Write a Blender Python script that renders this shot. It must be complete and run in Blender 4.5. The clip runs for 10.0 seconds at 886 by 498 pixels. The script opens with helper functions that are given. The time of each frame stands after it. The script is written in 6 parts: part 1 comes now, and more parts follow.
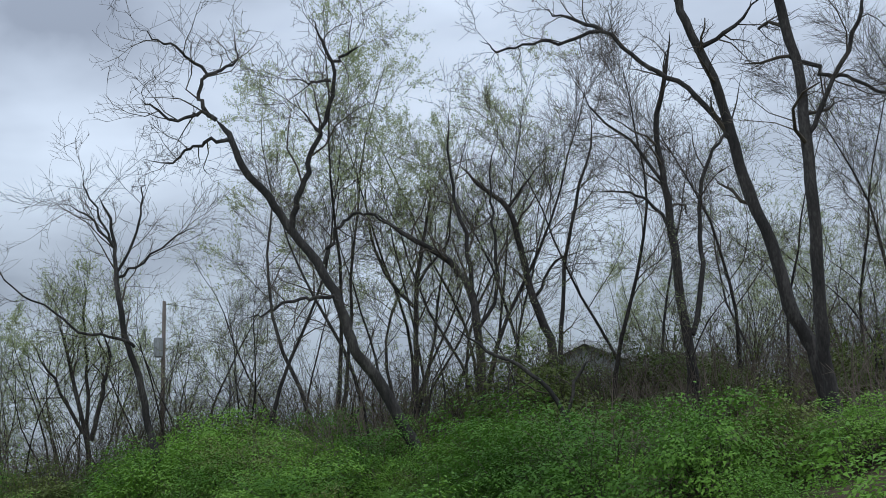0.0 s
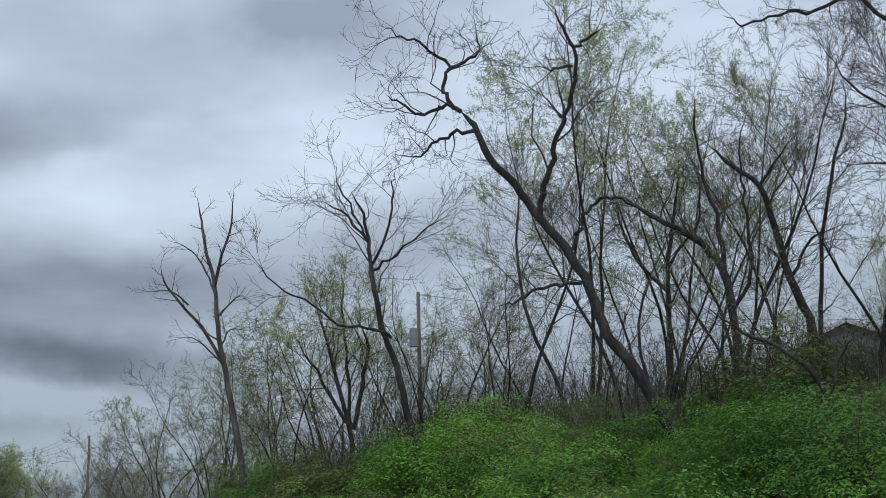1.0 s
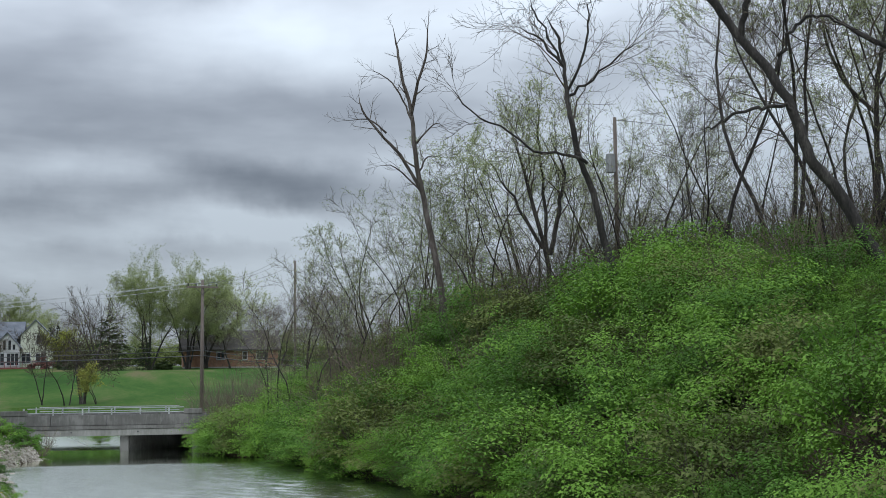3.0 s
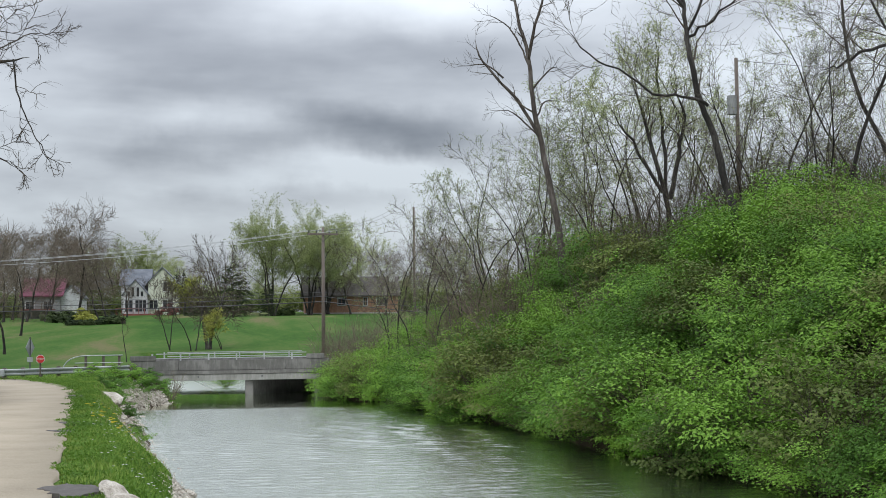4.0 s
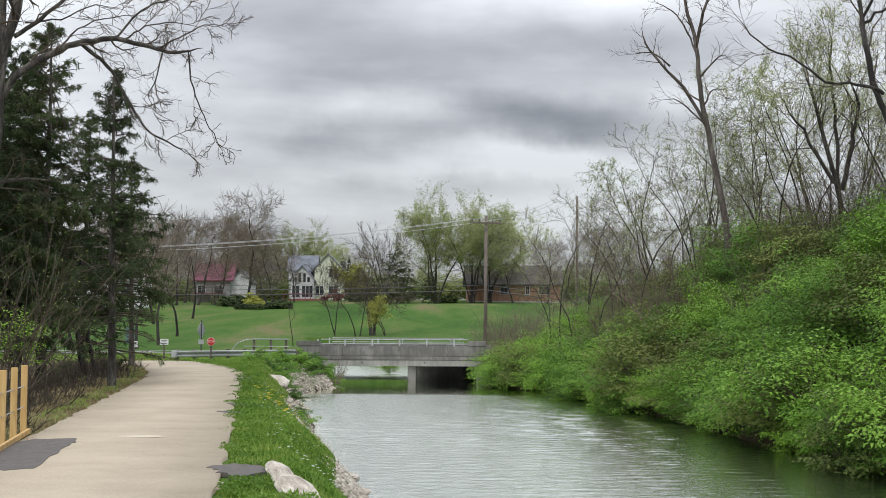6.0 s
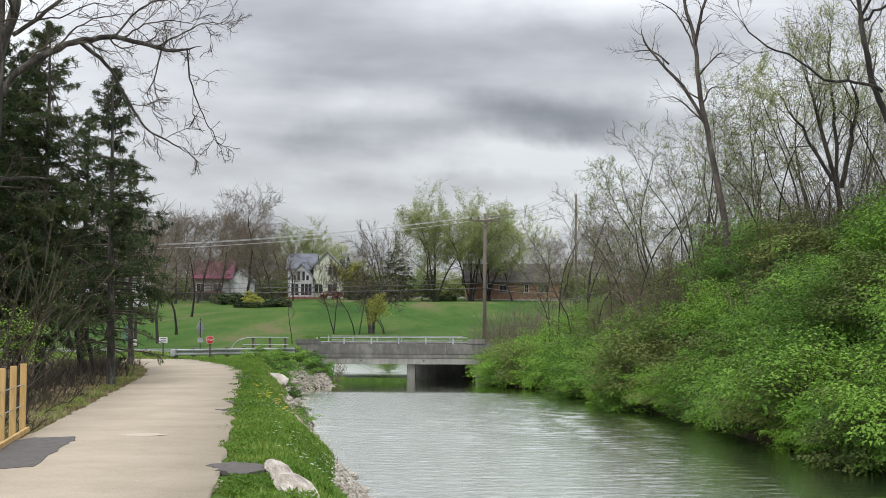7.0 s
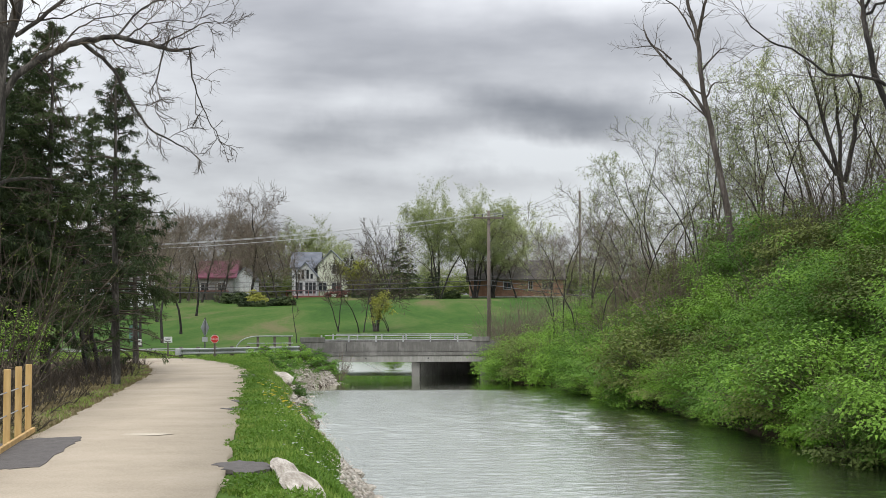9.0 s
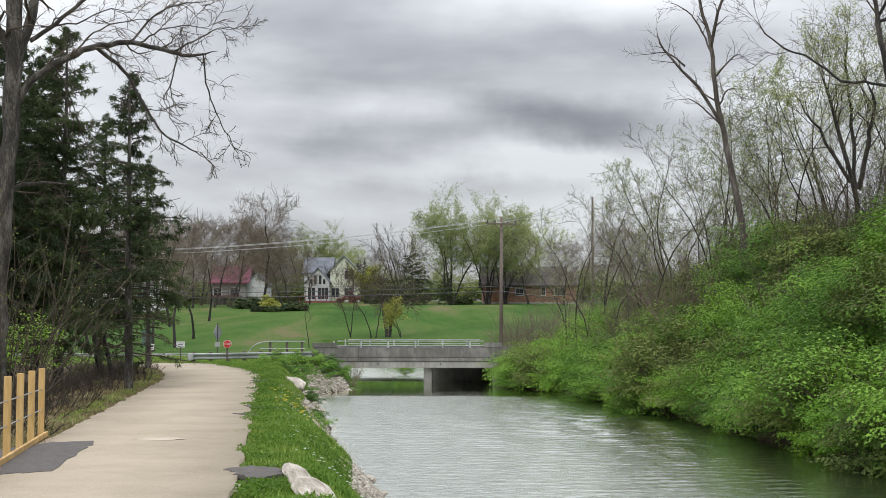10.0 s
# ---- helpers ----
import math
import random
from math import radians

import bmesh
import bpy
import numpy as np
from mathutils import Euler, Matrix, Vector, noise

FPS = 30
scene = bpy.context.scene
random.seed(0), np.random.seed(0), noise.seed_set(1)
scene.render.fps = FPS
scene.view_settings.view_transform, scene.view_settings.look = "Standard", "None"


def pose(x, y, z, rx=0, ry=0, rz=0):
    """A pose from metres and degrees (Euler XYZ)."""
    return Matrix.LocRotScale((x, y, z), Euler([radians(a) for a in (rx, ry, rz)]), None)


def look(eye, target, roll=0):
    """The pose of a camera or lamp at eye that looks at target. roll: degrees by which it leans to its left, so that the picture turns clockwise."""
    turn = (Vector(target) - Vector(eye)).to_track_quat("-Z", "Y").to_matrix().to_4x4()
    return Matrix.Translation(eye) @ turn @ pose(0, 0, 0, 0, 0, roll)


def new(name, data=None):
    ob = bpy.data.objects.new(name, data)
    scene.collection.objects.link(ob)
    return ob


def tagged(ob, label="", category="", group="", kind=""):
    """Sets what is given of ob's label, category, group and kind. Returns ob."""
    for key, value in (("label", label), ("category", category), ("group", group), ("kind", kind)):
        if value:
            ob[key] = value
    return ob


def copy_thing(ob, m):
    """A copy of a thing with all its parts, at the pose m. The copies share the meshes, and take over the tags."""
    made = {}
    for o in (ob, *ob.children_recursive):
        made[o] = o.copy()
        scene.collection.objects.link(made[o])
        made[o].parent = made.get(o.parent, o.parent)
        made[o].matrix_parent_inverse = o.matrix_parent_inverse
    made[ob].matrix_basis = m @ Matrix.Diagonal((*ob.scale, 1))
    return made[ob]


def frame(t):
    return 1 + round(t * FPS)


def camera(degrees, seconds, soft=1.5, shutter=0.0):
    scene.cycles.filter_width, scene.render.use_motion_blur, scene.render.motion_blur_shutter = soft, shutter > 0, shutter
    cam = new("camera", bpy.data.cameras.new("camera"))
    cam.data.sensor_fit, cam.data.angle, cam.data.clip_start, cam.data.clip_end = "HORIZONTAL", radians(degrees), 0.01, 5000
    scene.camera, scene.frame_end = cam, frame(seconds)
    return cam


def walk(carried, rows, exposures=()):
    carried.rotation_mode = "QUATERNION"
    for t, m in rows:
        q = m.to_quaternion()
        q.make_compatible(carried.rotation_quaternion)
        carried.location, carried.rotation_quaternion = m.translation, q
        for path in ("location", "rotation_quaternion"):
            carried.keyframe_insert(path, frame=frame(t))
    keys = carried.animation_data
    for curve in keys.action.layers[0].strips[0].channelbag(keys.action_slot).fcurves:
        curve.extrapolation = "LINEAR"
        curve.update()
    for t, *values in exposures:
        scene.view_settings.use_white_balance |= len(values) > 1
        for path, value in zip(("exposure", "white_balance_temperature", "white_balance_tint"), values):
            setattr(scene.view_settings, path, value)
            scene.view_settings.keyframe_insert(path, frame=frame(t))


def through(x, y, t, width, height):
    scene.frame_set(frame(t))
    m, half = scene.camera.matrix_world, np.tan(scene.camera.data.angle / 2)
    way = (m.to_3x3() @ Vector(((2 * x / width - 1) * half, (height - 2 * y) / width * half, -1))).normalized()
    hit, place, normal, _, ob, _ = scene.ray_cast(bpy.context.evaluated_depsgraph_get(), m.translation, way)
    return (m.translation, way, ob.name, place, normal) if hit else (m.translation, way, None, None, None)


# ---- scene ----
# camera: it stands beside the towpath and pans from the wooded bank to the view along the canal
EYE = 1.6
cam = camera(36.07, 10.0, soft=0.8, shutter=0.0)
ROWS = [
    (0.0, -31.77, 13.31, 1.97),
    (0.2, -29.02, 13.10, 2.00),
    (0.5, -25.32, 13.06, 1.92),
    (1.0, -21.03, 13.06, 1.73),
    (1.5, -18.25, 11.91, 1.57),
    (2.0, -16.11, 10.05, 1.01),
    (2.2, -15.44, 9.19, 0.92),
    (3.3, -11.09, 5.03, 0.77),
    (3.5, -10.00, 4.57, 0.77),
    (4.0, -7.51, 3.72, 0.82),
    (4.5, -5.19, 3.31, 0.85),
    (5.0, -3.27, 3.31, 0.32),
    (5.5, -1.66, 3.31, -0.08),
    (6.0, -0.65, 3.29, -0.25),
    (7.5, -0.77, 3.03, -0.13),
    (8.0, -0.82, 2.66, -0.02),
    (8.5, -0.65, 2.72, 0.03),
    (9.0, -0.53, 3.10, 0.23),
    (9.5, -0.28, 3.35, 0.18),
    (10.0, 0.00, 3.35, 0.00),
]
walk(cam, [(t, pose(0, 0, EYE, 0, 0, yaw) @ pose(0, 0, 0, 90 + pitch) @ pose(0, 0, 0, 0, 0, -lean)) for t, yaw, pitch, lean in ROWS],
     exposures=[(0.0, -0.50, 5650, 6), (1.3, -0.58, 5650, 6), (2.2, -0.5, 5750, 6), (3.5, -0.08, 6050, 7), (5.0, 0.18, 6450, 9), (10.0, 0.18, 6550, 10)])

# ---- overcast sky and its light ----
world = bpy.data.worlds.new("overcast_sky")
scene.world = world
world.use_nodes = True


def graph(tree):
    """A short way to add and link nodes of a tree."""
    tree.nodes.clear()

    def add(kind, operation="", **inputs):
        n = tree.nodes.new(kind)
        if operation:
            n.operation = operation
        for k, val in inputs.items():
            key = int(k[1:]) if k[0] == "i" and k[1:].isdigit() else k.replace("_", " ")
            if isinstance(val, bpy.types.NodeSocket):
                tree.links.new(val, n.inputs[key])
            else:
                n.inputs[key].default_value = val
        return n
    return add


def ramp(add, fac, *stops):
    n = add("ShaderNodeValToRGB", Fac=fac)
    el = n.color_ramp.elements
    while len(el) < len(stops):
        el.new(0.5)
    for e, (p, c) in zip(el, stops):
        e.position, e.color = p, (*c, 1) if len(c) == 3 else c
    return n.outputs["Color"]


def build_sky():
    add = graph(world.node_tree)
    way = add("ShaderNodeTexCoord").outputs["Generated"]
    xyz = add("ShaderNodeSeparateXYZ", Vector=way)
    up = add("ShaderNodeMath", "MAXIMUM", i0=xyz.outputs["Z"], i1=0.0).outputs[0]
    flat = add("ShaderNodeMath", "ADD", i0=up, i1=0.17).outputs[0]
    px = add("ShaderNodeMath", "DIVIDE", i0=xyz.outputs["X"], i1=flat).outputs[0]
    py = add("ShaderNodeMath", "DIVIDE", i0=xyz.outputs["Y"], i1=flat).outputs[0]
    layer = add("ShaderNodeCombineXYZ", X=px, Y=py, Z=SKY_SEED).outputs[0]
    big = add("ShaderNodeTexNoise", Vector=layer, Scale=0.45, Detail=6.0, Roughness=0.50, Distortion=0.25).outputs["Fac"]
    small = add("ShaderNodeTexNoise", Vector=layer, Scale=1.5, Detail=5.0, Roughness=0.55).outputs["Fac"]
    both = add("ShaderNodeMath", "MULTIPLY_ADD", i0=small, i1=0.25, i2=big).outputs[0]
    both = add("ShaderNodeMath", "MULTIPLY_ADD", i0=both, i1=0.75, i2=0.165).outputs[0]
    # the cloud banks that hang over the canal: bearing, height, half width, half height (degrees), tone
    bearing = add("ShaderNodeMath", "ARCTAN2", i0=xyz.outputs["X"], i1=xyz.outputs["Y"]).outputs[0]
    height = add("ShaderNodeMath", "ARCSINE", i0=xyz.outputs["Z"]).outputs[0]
    curl = add("ShaderNodeTexNoise", Vector=way, Scale=11.0, Detail=5.0, Roughness=0.55)
    sway = add("ShaderNodeSeparateXYZ", Vector=curl.outputs["Color"])
    bearing = add("ShaderNodeMath", "MULTIPLY_ADD", i0=sway.outputs["X"], i1=0.13, i2=bearing).outputs[0]
    height = add("ShaderNodeMath", "MULTIPLY_ADD", i0=sway.outputs["Y"], i1=0.045, i2=height).outputs[0]
    for az, el, wide, high, amount in CLOUD_BANKS:
        a = add("ShaderNodeMath", "MULTIPLY_ADD", i0=bearing, i1=57.3 / wide, i2=-(az + 3.7) / wide).outputs[0]
        b = add("ShaderNodeMath", "MULTIPLY_ADD", i0=height, i1=57.3 / high, i2=-(el + 1.29) / high).outputs[0]
        aa = add("ShaderNodeMath", "MULTIPLY", i0=a, i1=a).outputs[0]
        r2 = add("ShaderNodeMath", "MULTIPLY_ADD", i0=b, i1=b, i2=aa).outputs[0]
        bell = add("ShaderNodeMath", "EXPONENT", i0=add("ShaderNodeMath", "MULTIPLY", i0=r2, i1=-1.0).outputs[0]).outputs[0]
        both = add("ShaderNodeMath", "MULTIPLY_ADD", i0=bell, i1=amount, i2=both).outputs[0]
    tone = ramp(add, both, (0.53, (0.175, 0.18, 0.20)), (0.60, (0.30, 0.307, 0.33)), (0.665, (0.46, 0.47, 0.495)), (0.735, (0.62, 0.64, 0.665)))
    # overcast skies grow brighter towards the zenith
    gain = add("ShaderNodeFloatCurve", Value=up)
    curve = gain.mapping.curves[0]
    for at, val in ((0.12, 0.25), (0.42, 0.25 * LIFT)):
        curve.points.new(at, val)
    curve.points[0].location, curve.points[-1].location = (0.0, 0.25), (1.0, 0.25 * ZENITH)
    gain.mapping.update()
    # and pale along the horizon, where the layer is seen edge-on
    rim = add("ShaderNodeMapRange", Value=up)
    rim.inputs["From Min"].default_value, rim.inputs["From Max"].default_value = 0.0, 0.09
    rim.inputs["To Min"].default_value, rim.inputs["To Max"].default_value = 0.55, 0.0
    cloud = add("ShaderNodeMix")
    cloud.data_type = "RGBA"
    world.node_tree.links.new(rim.outputs[0], cloud.inputs[0])
    world.node_tree.links.new(tone, cloud.inputs[6])
    cloud.inputs[7].default_value = (0.60, 0.62, 0.645, 1)
    cloud = cloud.outputs[2]
    scaled = add("ShaderNodeVectorMath", "SCALE", i0=cloud, Scale=4.0).outputs[0]
    scaled = add("ShaderNodeVectorMath", "SCALE", i0=scaled, Scale=gain.outputs[0]).outputs[0]
    air = add("ShaderNodeTexSky")
    air.sky_type, air.sun_disc, air.sun_elevation, air.sun_rotation = "NISHITA", False, radians(48), radians(200)
    blue = add("ShaderNodeBackground", Color=air.outputs[0], Strength=0.01)
    grey = add("ShaderNodeBackground", Color=scaled, Strength=1.0)
    total = add("ShaderNodeAddShader", i0=blue.outputs[0], i1=grey.outputs[0])
    add("ShaderNodeOutputWorld", Surface=total.outputs[0])


SKY_SEED, LIFT, ZENITH = 9.4, 3.1, 4.0
CLOUD_BANKS = [(6.0, 8.7, 5.0, 1.0, -0.13), (3.0, 11.8, 7.0, 1.4, -0.035), (-4.5, 7.9, 3.0, 0.7, -0.05), (-2.3, 9.1, 2.2, 0.7, 0.05), (4.5, 6.8, 6.0, 0.7, 0.12),
               (-4.0, 5.8, 7.0, 0.7, -0.04), (8.0, 13.6, 5.0, 1.2, 0.05), (-8.0, 10.5, 4.0, 1.2, 0.03), (4.5, 15.2, 5.0, 1.3, 0.045), (1.0, 17.6, 6.0, 1.2, -0.07),
               (14.0, 19.0, 6.0, 2.0, 0.01), (15.5, 22.5, 4.0, 1.3, -0.07), (30.0, 12.0, 14.0, 7.0, 0.02)]
build_sky()
sun = new("sun", bpy.data.lights.new("sun", "SUN"))
sun.data.energy, sun.data.angle, sun.data.color = 0.9, radians(25), (1.0, 0.96, 0.9)
sun.matrix_world = look((-20, -50, 60), (0, 0, 0))

# ---- materials ----
def material(name, build, rough=0.8, metal=0.0, bump=0.0, **more):
    """build(add) gives the colour socket and, if bump is set, the height socket."""
    m = bpy.data.materials.new(name)
    m.use_nodes = True
    add = graph(m.node_tree)
    made = build(add)
    colour, height = made if isinstance(made, tuple) else (made, None)
    s = add("ShaderNodeBsdfPrincipled", Base_Color=colour, Roughness=rough, Metallic=metal)
    for k, val in more.items():
        s.inputs[k.replace("_", " ")].default_value = val
    if height is not None and bump:
        b = add("ShaderNodeBump", Strength=bump, Distance=0.02, Height=height)
        m.node_tree.links.new(b.outputs[0], s.inputs["Normal"])
    add("ShaderNodeOutputMaterial", Surface=s.outputs[0])
    return m


def noise_at(add, scale, detail=4.0, rough=0.6, stretch=None, source="Object"):
    co = add("ShaderNodeTexCoord").outputs[source]
    if stretch:
        co = add("ShaderNodeMapping", Vector=co, Scale=stretch).outputs[0]
    return add("ShaderNodeTexNoise", Vector=co, Scale=scale, Detail=detail, Roughness=rough).outputs["Fac"]


def two_scale(dark, mid, light, coarse, fine, stretch=None, source="Object"):
    def build(add):
        a = noise_at(add, coarse, 4, 0.6, stretch, source)
        b = noise_at(add, fine, 5, 0.65, stretch, source)
        both = add("ShaderNodeMath", "MULTIPLY_ADD", i0=b, i1=0.6, i2=a).outputs[0]
        return ramp(add, both, (0.55, dark), (0.8, mid), (1.05, light)), b
    return build


def world_noise(add, scale, detail=4.0, rough=0.6):
    co = add("ShaderNodeNewGeometry").outputs["Position"]
    return add("ShaderNodeTexNoise", Vector=co, Scale=scale, Detail=detail, Roughness=rough).outputs["Fac"]


def long_noise(add):
    """Broad patches that run up the slope of the lawn."""
    co = add("ShaderNodeMapping", Vector=add("ShaderNodeNewGeometry").outputs["Position"], Scale=(0.11, 0.028, 0.1)).outputs[0]
    return add("ShaderNodeTexNoise", Vector=co, Scale=1.0, Detail=6.0, Roughness=0.62, Distortion=0.4).outputs["Fac"]


def leaf_material(name, dark, mid, light, through=0.35):
    """Leaf colour varies by clump, by plant and by leaf; some light passes through the blade."""
    m = bpy.data.materials.new(name)
    m.use_nodes = True
    add = graph(m.node_tree)
    geo = add("ShaderNodeNewGeometry")
    island = geo.outputs["Random Per Island"]
    plant = add("ShaderNodeObjectInfo").outputs["Random"]
    clump = add("ShaderNodeTexNoise", Vector=geo.outputs["Position"], Scale=0.55, Detail=3.0).outputs["Fac"]
    a = add("ShaderNodeMath", "MULTIPLY_ADD", i0=island, i1=0.14, i2=clump).outputs[0]
    b = add("ShaderNodeMath", "MULTIPLY_ADD", i0=plant, i1=0.62, i2=a).outputs[0]
    col = ramp(add, b, (0.45, dark), (0.85, mid), (1.25, light))
    s = add("ShaderNodeBsdfPrincipled", Base_Color=col, Roughness=0.65, Specular_IOR_Level=0.22)
    t = add("ShaderNodeBsdfTranslucent", Color=col)
    mix = add("ShaderNodeMixShader", i0=through, i1=s.outputs[0], i2=t.outputs[0])
    add("ShaderNodeOutputMaterial", Surface=mix.outputs[0])
    return m


bark = material("bark", two_scale((0.013, 0.0115, 0.0105), (0.032, 0.028, 0.025), (0.075, 0.067, 0.06), 2.5, 20, (1, 1, 0.3)), 0.95, bump=0.6)
bark_grey = material("bark_grey", two_scale((0.012, 0.011, 0.01), (0.052, 0.047, 0.04), (0.17, 0.155, 0.135), 5, 34, (1, 1, 0.3)), 0.95, bump=1.0)
bark_dead = material("bark_dead", two_scale((0.03, 0.024, 0.02), (0.075, 0.062, 0.053), (0.16, 0.14, 0.125), 2.5, 18, (1, 1, 0.25)), 0.95, bump=0.5)
twig_mat = material("twig", two_scale((0.036, 0.028, 0.020), (0.072, 0.057, 0.040), (0.13, 0.105, 0.078), 0.8, 6), 0.9)
leaf_bush = leaf_material("leaf_bush", (0.058, 0.135, 0.018), (0.125, 0.25, 0.035), (0.205, 0.365, 0.052), 0.3)
leaf_bright = leaf_material("leaf_bright", (0.10, 0.22, 0.025), (0.17, 0.33, 0.04), (0.25, 0.42, 0.06))
leaf_olive = leaf_material("leaf_olive", (0.07, 0.10, 0.025), (0.13, 0.17, 0.045), (0.20, 0.24, 0.07))
leaf_spring = leaf_material("leaf_spring", (0.25, 0.30, 0.12), (0.34, 0.40, 0.17), (0.44, 0.49, 0.24), 0.55)
leaf_far = leaf_material("leaf_far", (0.28, 0.32, 0.13), (0.36, 0.41, 0.18), (0.46, 0.50, 0.25), 0.6)
leaf_yellow = leaf_material("leaf_yellow", (0.25, 0.27, 0.05), (0.34, 0.36, 0.07), (0.45, 0.46, 0.11), 0.45)
needle = leaf_material("needle", (0.018, 0.032, 0.012), (0.036, 0.058, 0.020), (0.07, 0.10, 0.034), 0.15)
grass_blade = leaf_material("grass_blade", (0.08, 0.165, 0.02), (0.155, 0.275, 0.038), (0.27, 0.37, 0.08), 0.38)
straw = leaf_material("straw", (0.14, 0.11, 0.05), (0.24, 0.19, 0.10), (0.36, 0.30, 0.17), 0.3)
brush_twig = material("brush_twig", two_scale((0.08, 0.062, 0.046), (0.155, 0.122, 0.092), (0.25, 0.20, 0.155), 0.8, 5), 0.9)
lawn = material("lawn", lambda add: (ramp(add, add("ShaderNodeMath", "MULTIPLY_ADD", i0=world_noise(add, 2.2, 6, 0.7), i1=0.45,
                i2=long_noise(add)).outputs[0], (0.54, (0.028, 0.074, 0.012)), (0.68, (0.048, 0.110, 0.017)), (0.79, (0.080, 0.130, 0.030)), (0.87, (0.14, 0.135, 0.06))),
                world_noise(add, 9, 5, 0.7)), 0.95, bump=0.5, Specular_IOR_Level=0.08)
soil = material("soil", lambda add: (ramp(add, world_noise(add, 1.3, 7, 0.7), (0.3, (0.035, 0.027, 0.019)), (0.55, (0.085, 0.064, 0.043)), (0.75, (0.16, 0.12, 0.08))),
                world_noise(add, 8, 6, 0.7)), 0.98, bump=0.9, Specular_IOR_Level=0.1)
verge = material("verge", lambda add: (ramp(add, world_noise(add, 1.8, 7, 0.75), (0.3, (0.05, 0.10, 0.02)), (0.5, (0.09, 0.16, 0.03)), (0.7, (0.17, 0.17, 0.06))),
                world_noise(add, 12, 6, 0.7)), 0.98, bump=0.9, Specular_IOR_Level=0.1)
asphalt_pale = material("asphalt_pale", lambda add: (ramp(add, add("ShaderNodeMath", "MULTIPLY_ADD", i0=world_noise(add, 38, 4, 0.75), i1=0.5,
                        i2=add("ShaderNodeMath", "MULTIPLY_ADD", i0=world_noise(add, 0.7, 6, 0.65), i1=0.5, i2=0.25).outputs[0]).outputs[0], (0.55, (0.30, 0.25, 0.18)), (0.75, (0.43, 0.363, 0.268)), (0.95, (0.54, 0.465, 0.36))),
                        world_noise(add, 60, 4, 0.8)), 0.92, bump=0.35)
asphalt_dark = material("asphalt_dark", lambda add: (ramp(add, world_noise(add, 9, 7, 0.75), (0.3, (0.075, 0.068, 0.062)), (0.6, (0.13, 0.118, 0.108)), (0.8, (0.22, 0.20, 0.18))),
                        world_noise(add, 55, 4, 0.8)), 0.9, bump=0.4)
road_mat = material("road_asphalt", lambda add: (ramp(add, world_noise(add, 3, 7, 0.7), (0.3, (0.16, 0.155, 0.15)), (0.7, (0.26, 0.255, 0.25))), world_noise(add, 30)), 0.9, bump=0.3)
concrete = material("concrete", lambda add: (ramp(add, add("ShaderNodeMath", "MULTIPLY_ADD", i0=noise_at(add, 5, 7, 0.7, (1, 1, 0.22)), i1=0.7,
                    i2=noise_at(add, 0.7, 5)).outputs[0], (0.6, (0.085, 0.081, 0.073)), (0.85, (0.14, 0.135, 0.125)), (1.1, (0.21, 0.202, 0.19))), noise_at(add, 25)), 0.93, bump=0.4)
concrete_pale = material("concrete_pale", two_scale((0.30, 0.29, 0.27), (0.44, 0.43, 0.40), (0.56, 0.55, 0.52), 1.0, 9), 0.9, bump=0.3)
concrete_worn = material("concrete_worn", two_scale((0.16, 0.155, 0.14), (0.25, 0.245, 0.225), (0.34, 0.33, 0.31), 0.8, 8, (1, 1, 0.25)), 0.92, bump=0.3)
galv = material("galvanised_steel", two_scale((0.26, 0.27, 0.28), (0.38, 0.39, 0.40), (0.52, 0.53, 0.54), 1.2, 18), 0.5, 0.35)
dark_steel = material("dark_steel", two_scale((0.04, 0.04, 0.042), (0.07, 0.07, 0.072), (0.11, 0.11, 0.11), 2, 20), 0.6, 0.3)
post_wood = material("weathered_post", two_scale((0.07, 0.055, 0.045), (0.12, 0.10, 0.085), (0.2, 0.17, 0.145), 2, 16, (1, 1, 0.15)), 0.9, bump=0.3)
pine_wood = material("fresh_pine", two_scale((0.40, 0.245, 0.085), (0.54, 0.345, 0.13), (0.66, 0.46, 0.20), 3, 22, (1, 1, 0.12)), 0.75, bump=0.2)
pole_wood = material("pole_wood", two_scale((0.10, 0.08, 0.065), (0.17, 0.14, 0.12), (0.26, 0.22, 0.19), 1, 12, (1, 1, 0.1)), 0.9, bump=0.3)
rock_mat = material("limestone", two_scale((0.23, 0.195, 0.155), (0.44, 0.395, 0.33), (0.66, 0.615, 0.54), 2.2, 12), 0.9, bump=0.8)
sign_red = material("sign_red", two_scale((0.42, 0.02, 0.02), (0.52, 0.03, 0.03), (0.58, 0.05, 0.05), 2, 10), 0.45)
sign_white = material("sign_white", two_scale((0.66, 0.68, 0.66), (0.74, 0.76, 0.74), (0.82, 0.83, 0.82), 2, 10), 0.5)
sign_green = material("sign_green", two_scale((0.06, 0.15, 0.12), (0.09, 0.2, 0.16), (0.12, 0.25, 0.2), 2, 10), 0.5)
ink = material("ink", two_scale((0.03, 0.03, 0.03), (0.05, 0.05, 0.05), (0.07, 0.07, 0.07), 2, 10), 0.6)
siding_cream = material("siding_cream", two_scale((0.53, 0.56, 0.44), (0.61, 0.64, 0.51), (0.69, 0.71, 0.59), 0.5, 5), 0.8)
siding_white = material("siding_white", two_scale((0.48, 0.49, 0.50), (0.58, 0.59, 0.60), (0.68, 0.68, 0.68), 0.5, 5), 0.8)
siding_grey = material("siding_grey", two_scale((0.22, 0.23, 0.23), (0.30, 0.31, 0.31), (0.38, 0.39, 0.39), 0.5, 5), 0.85)
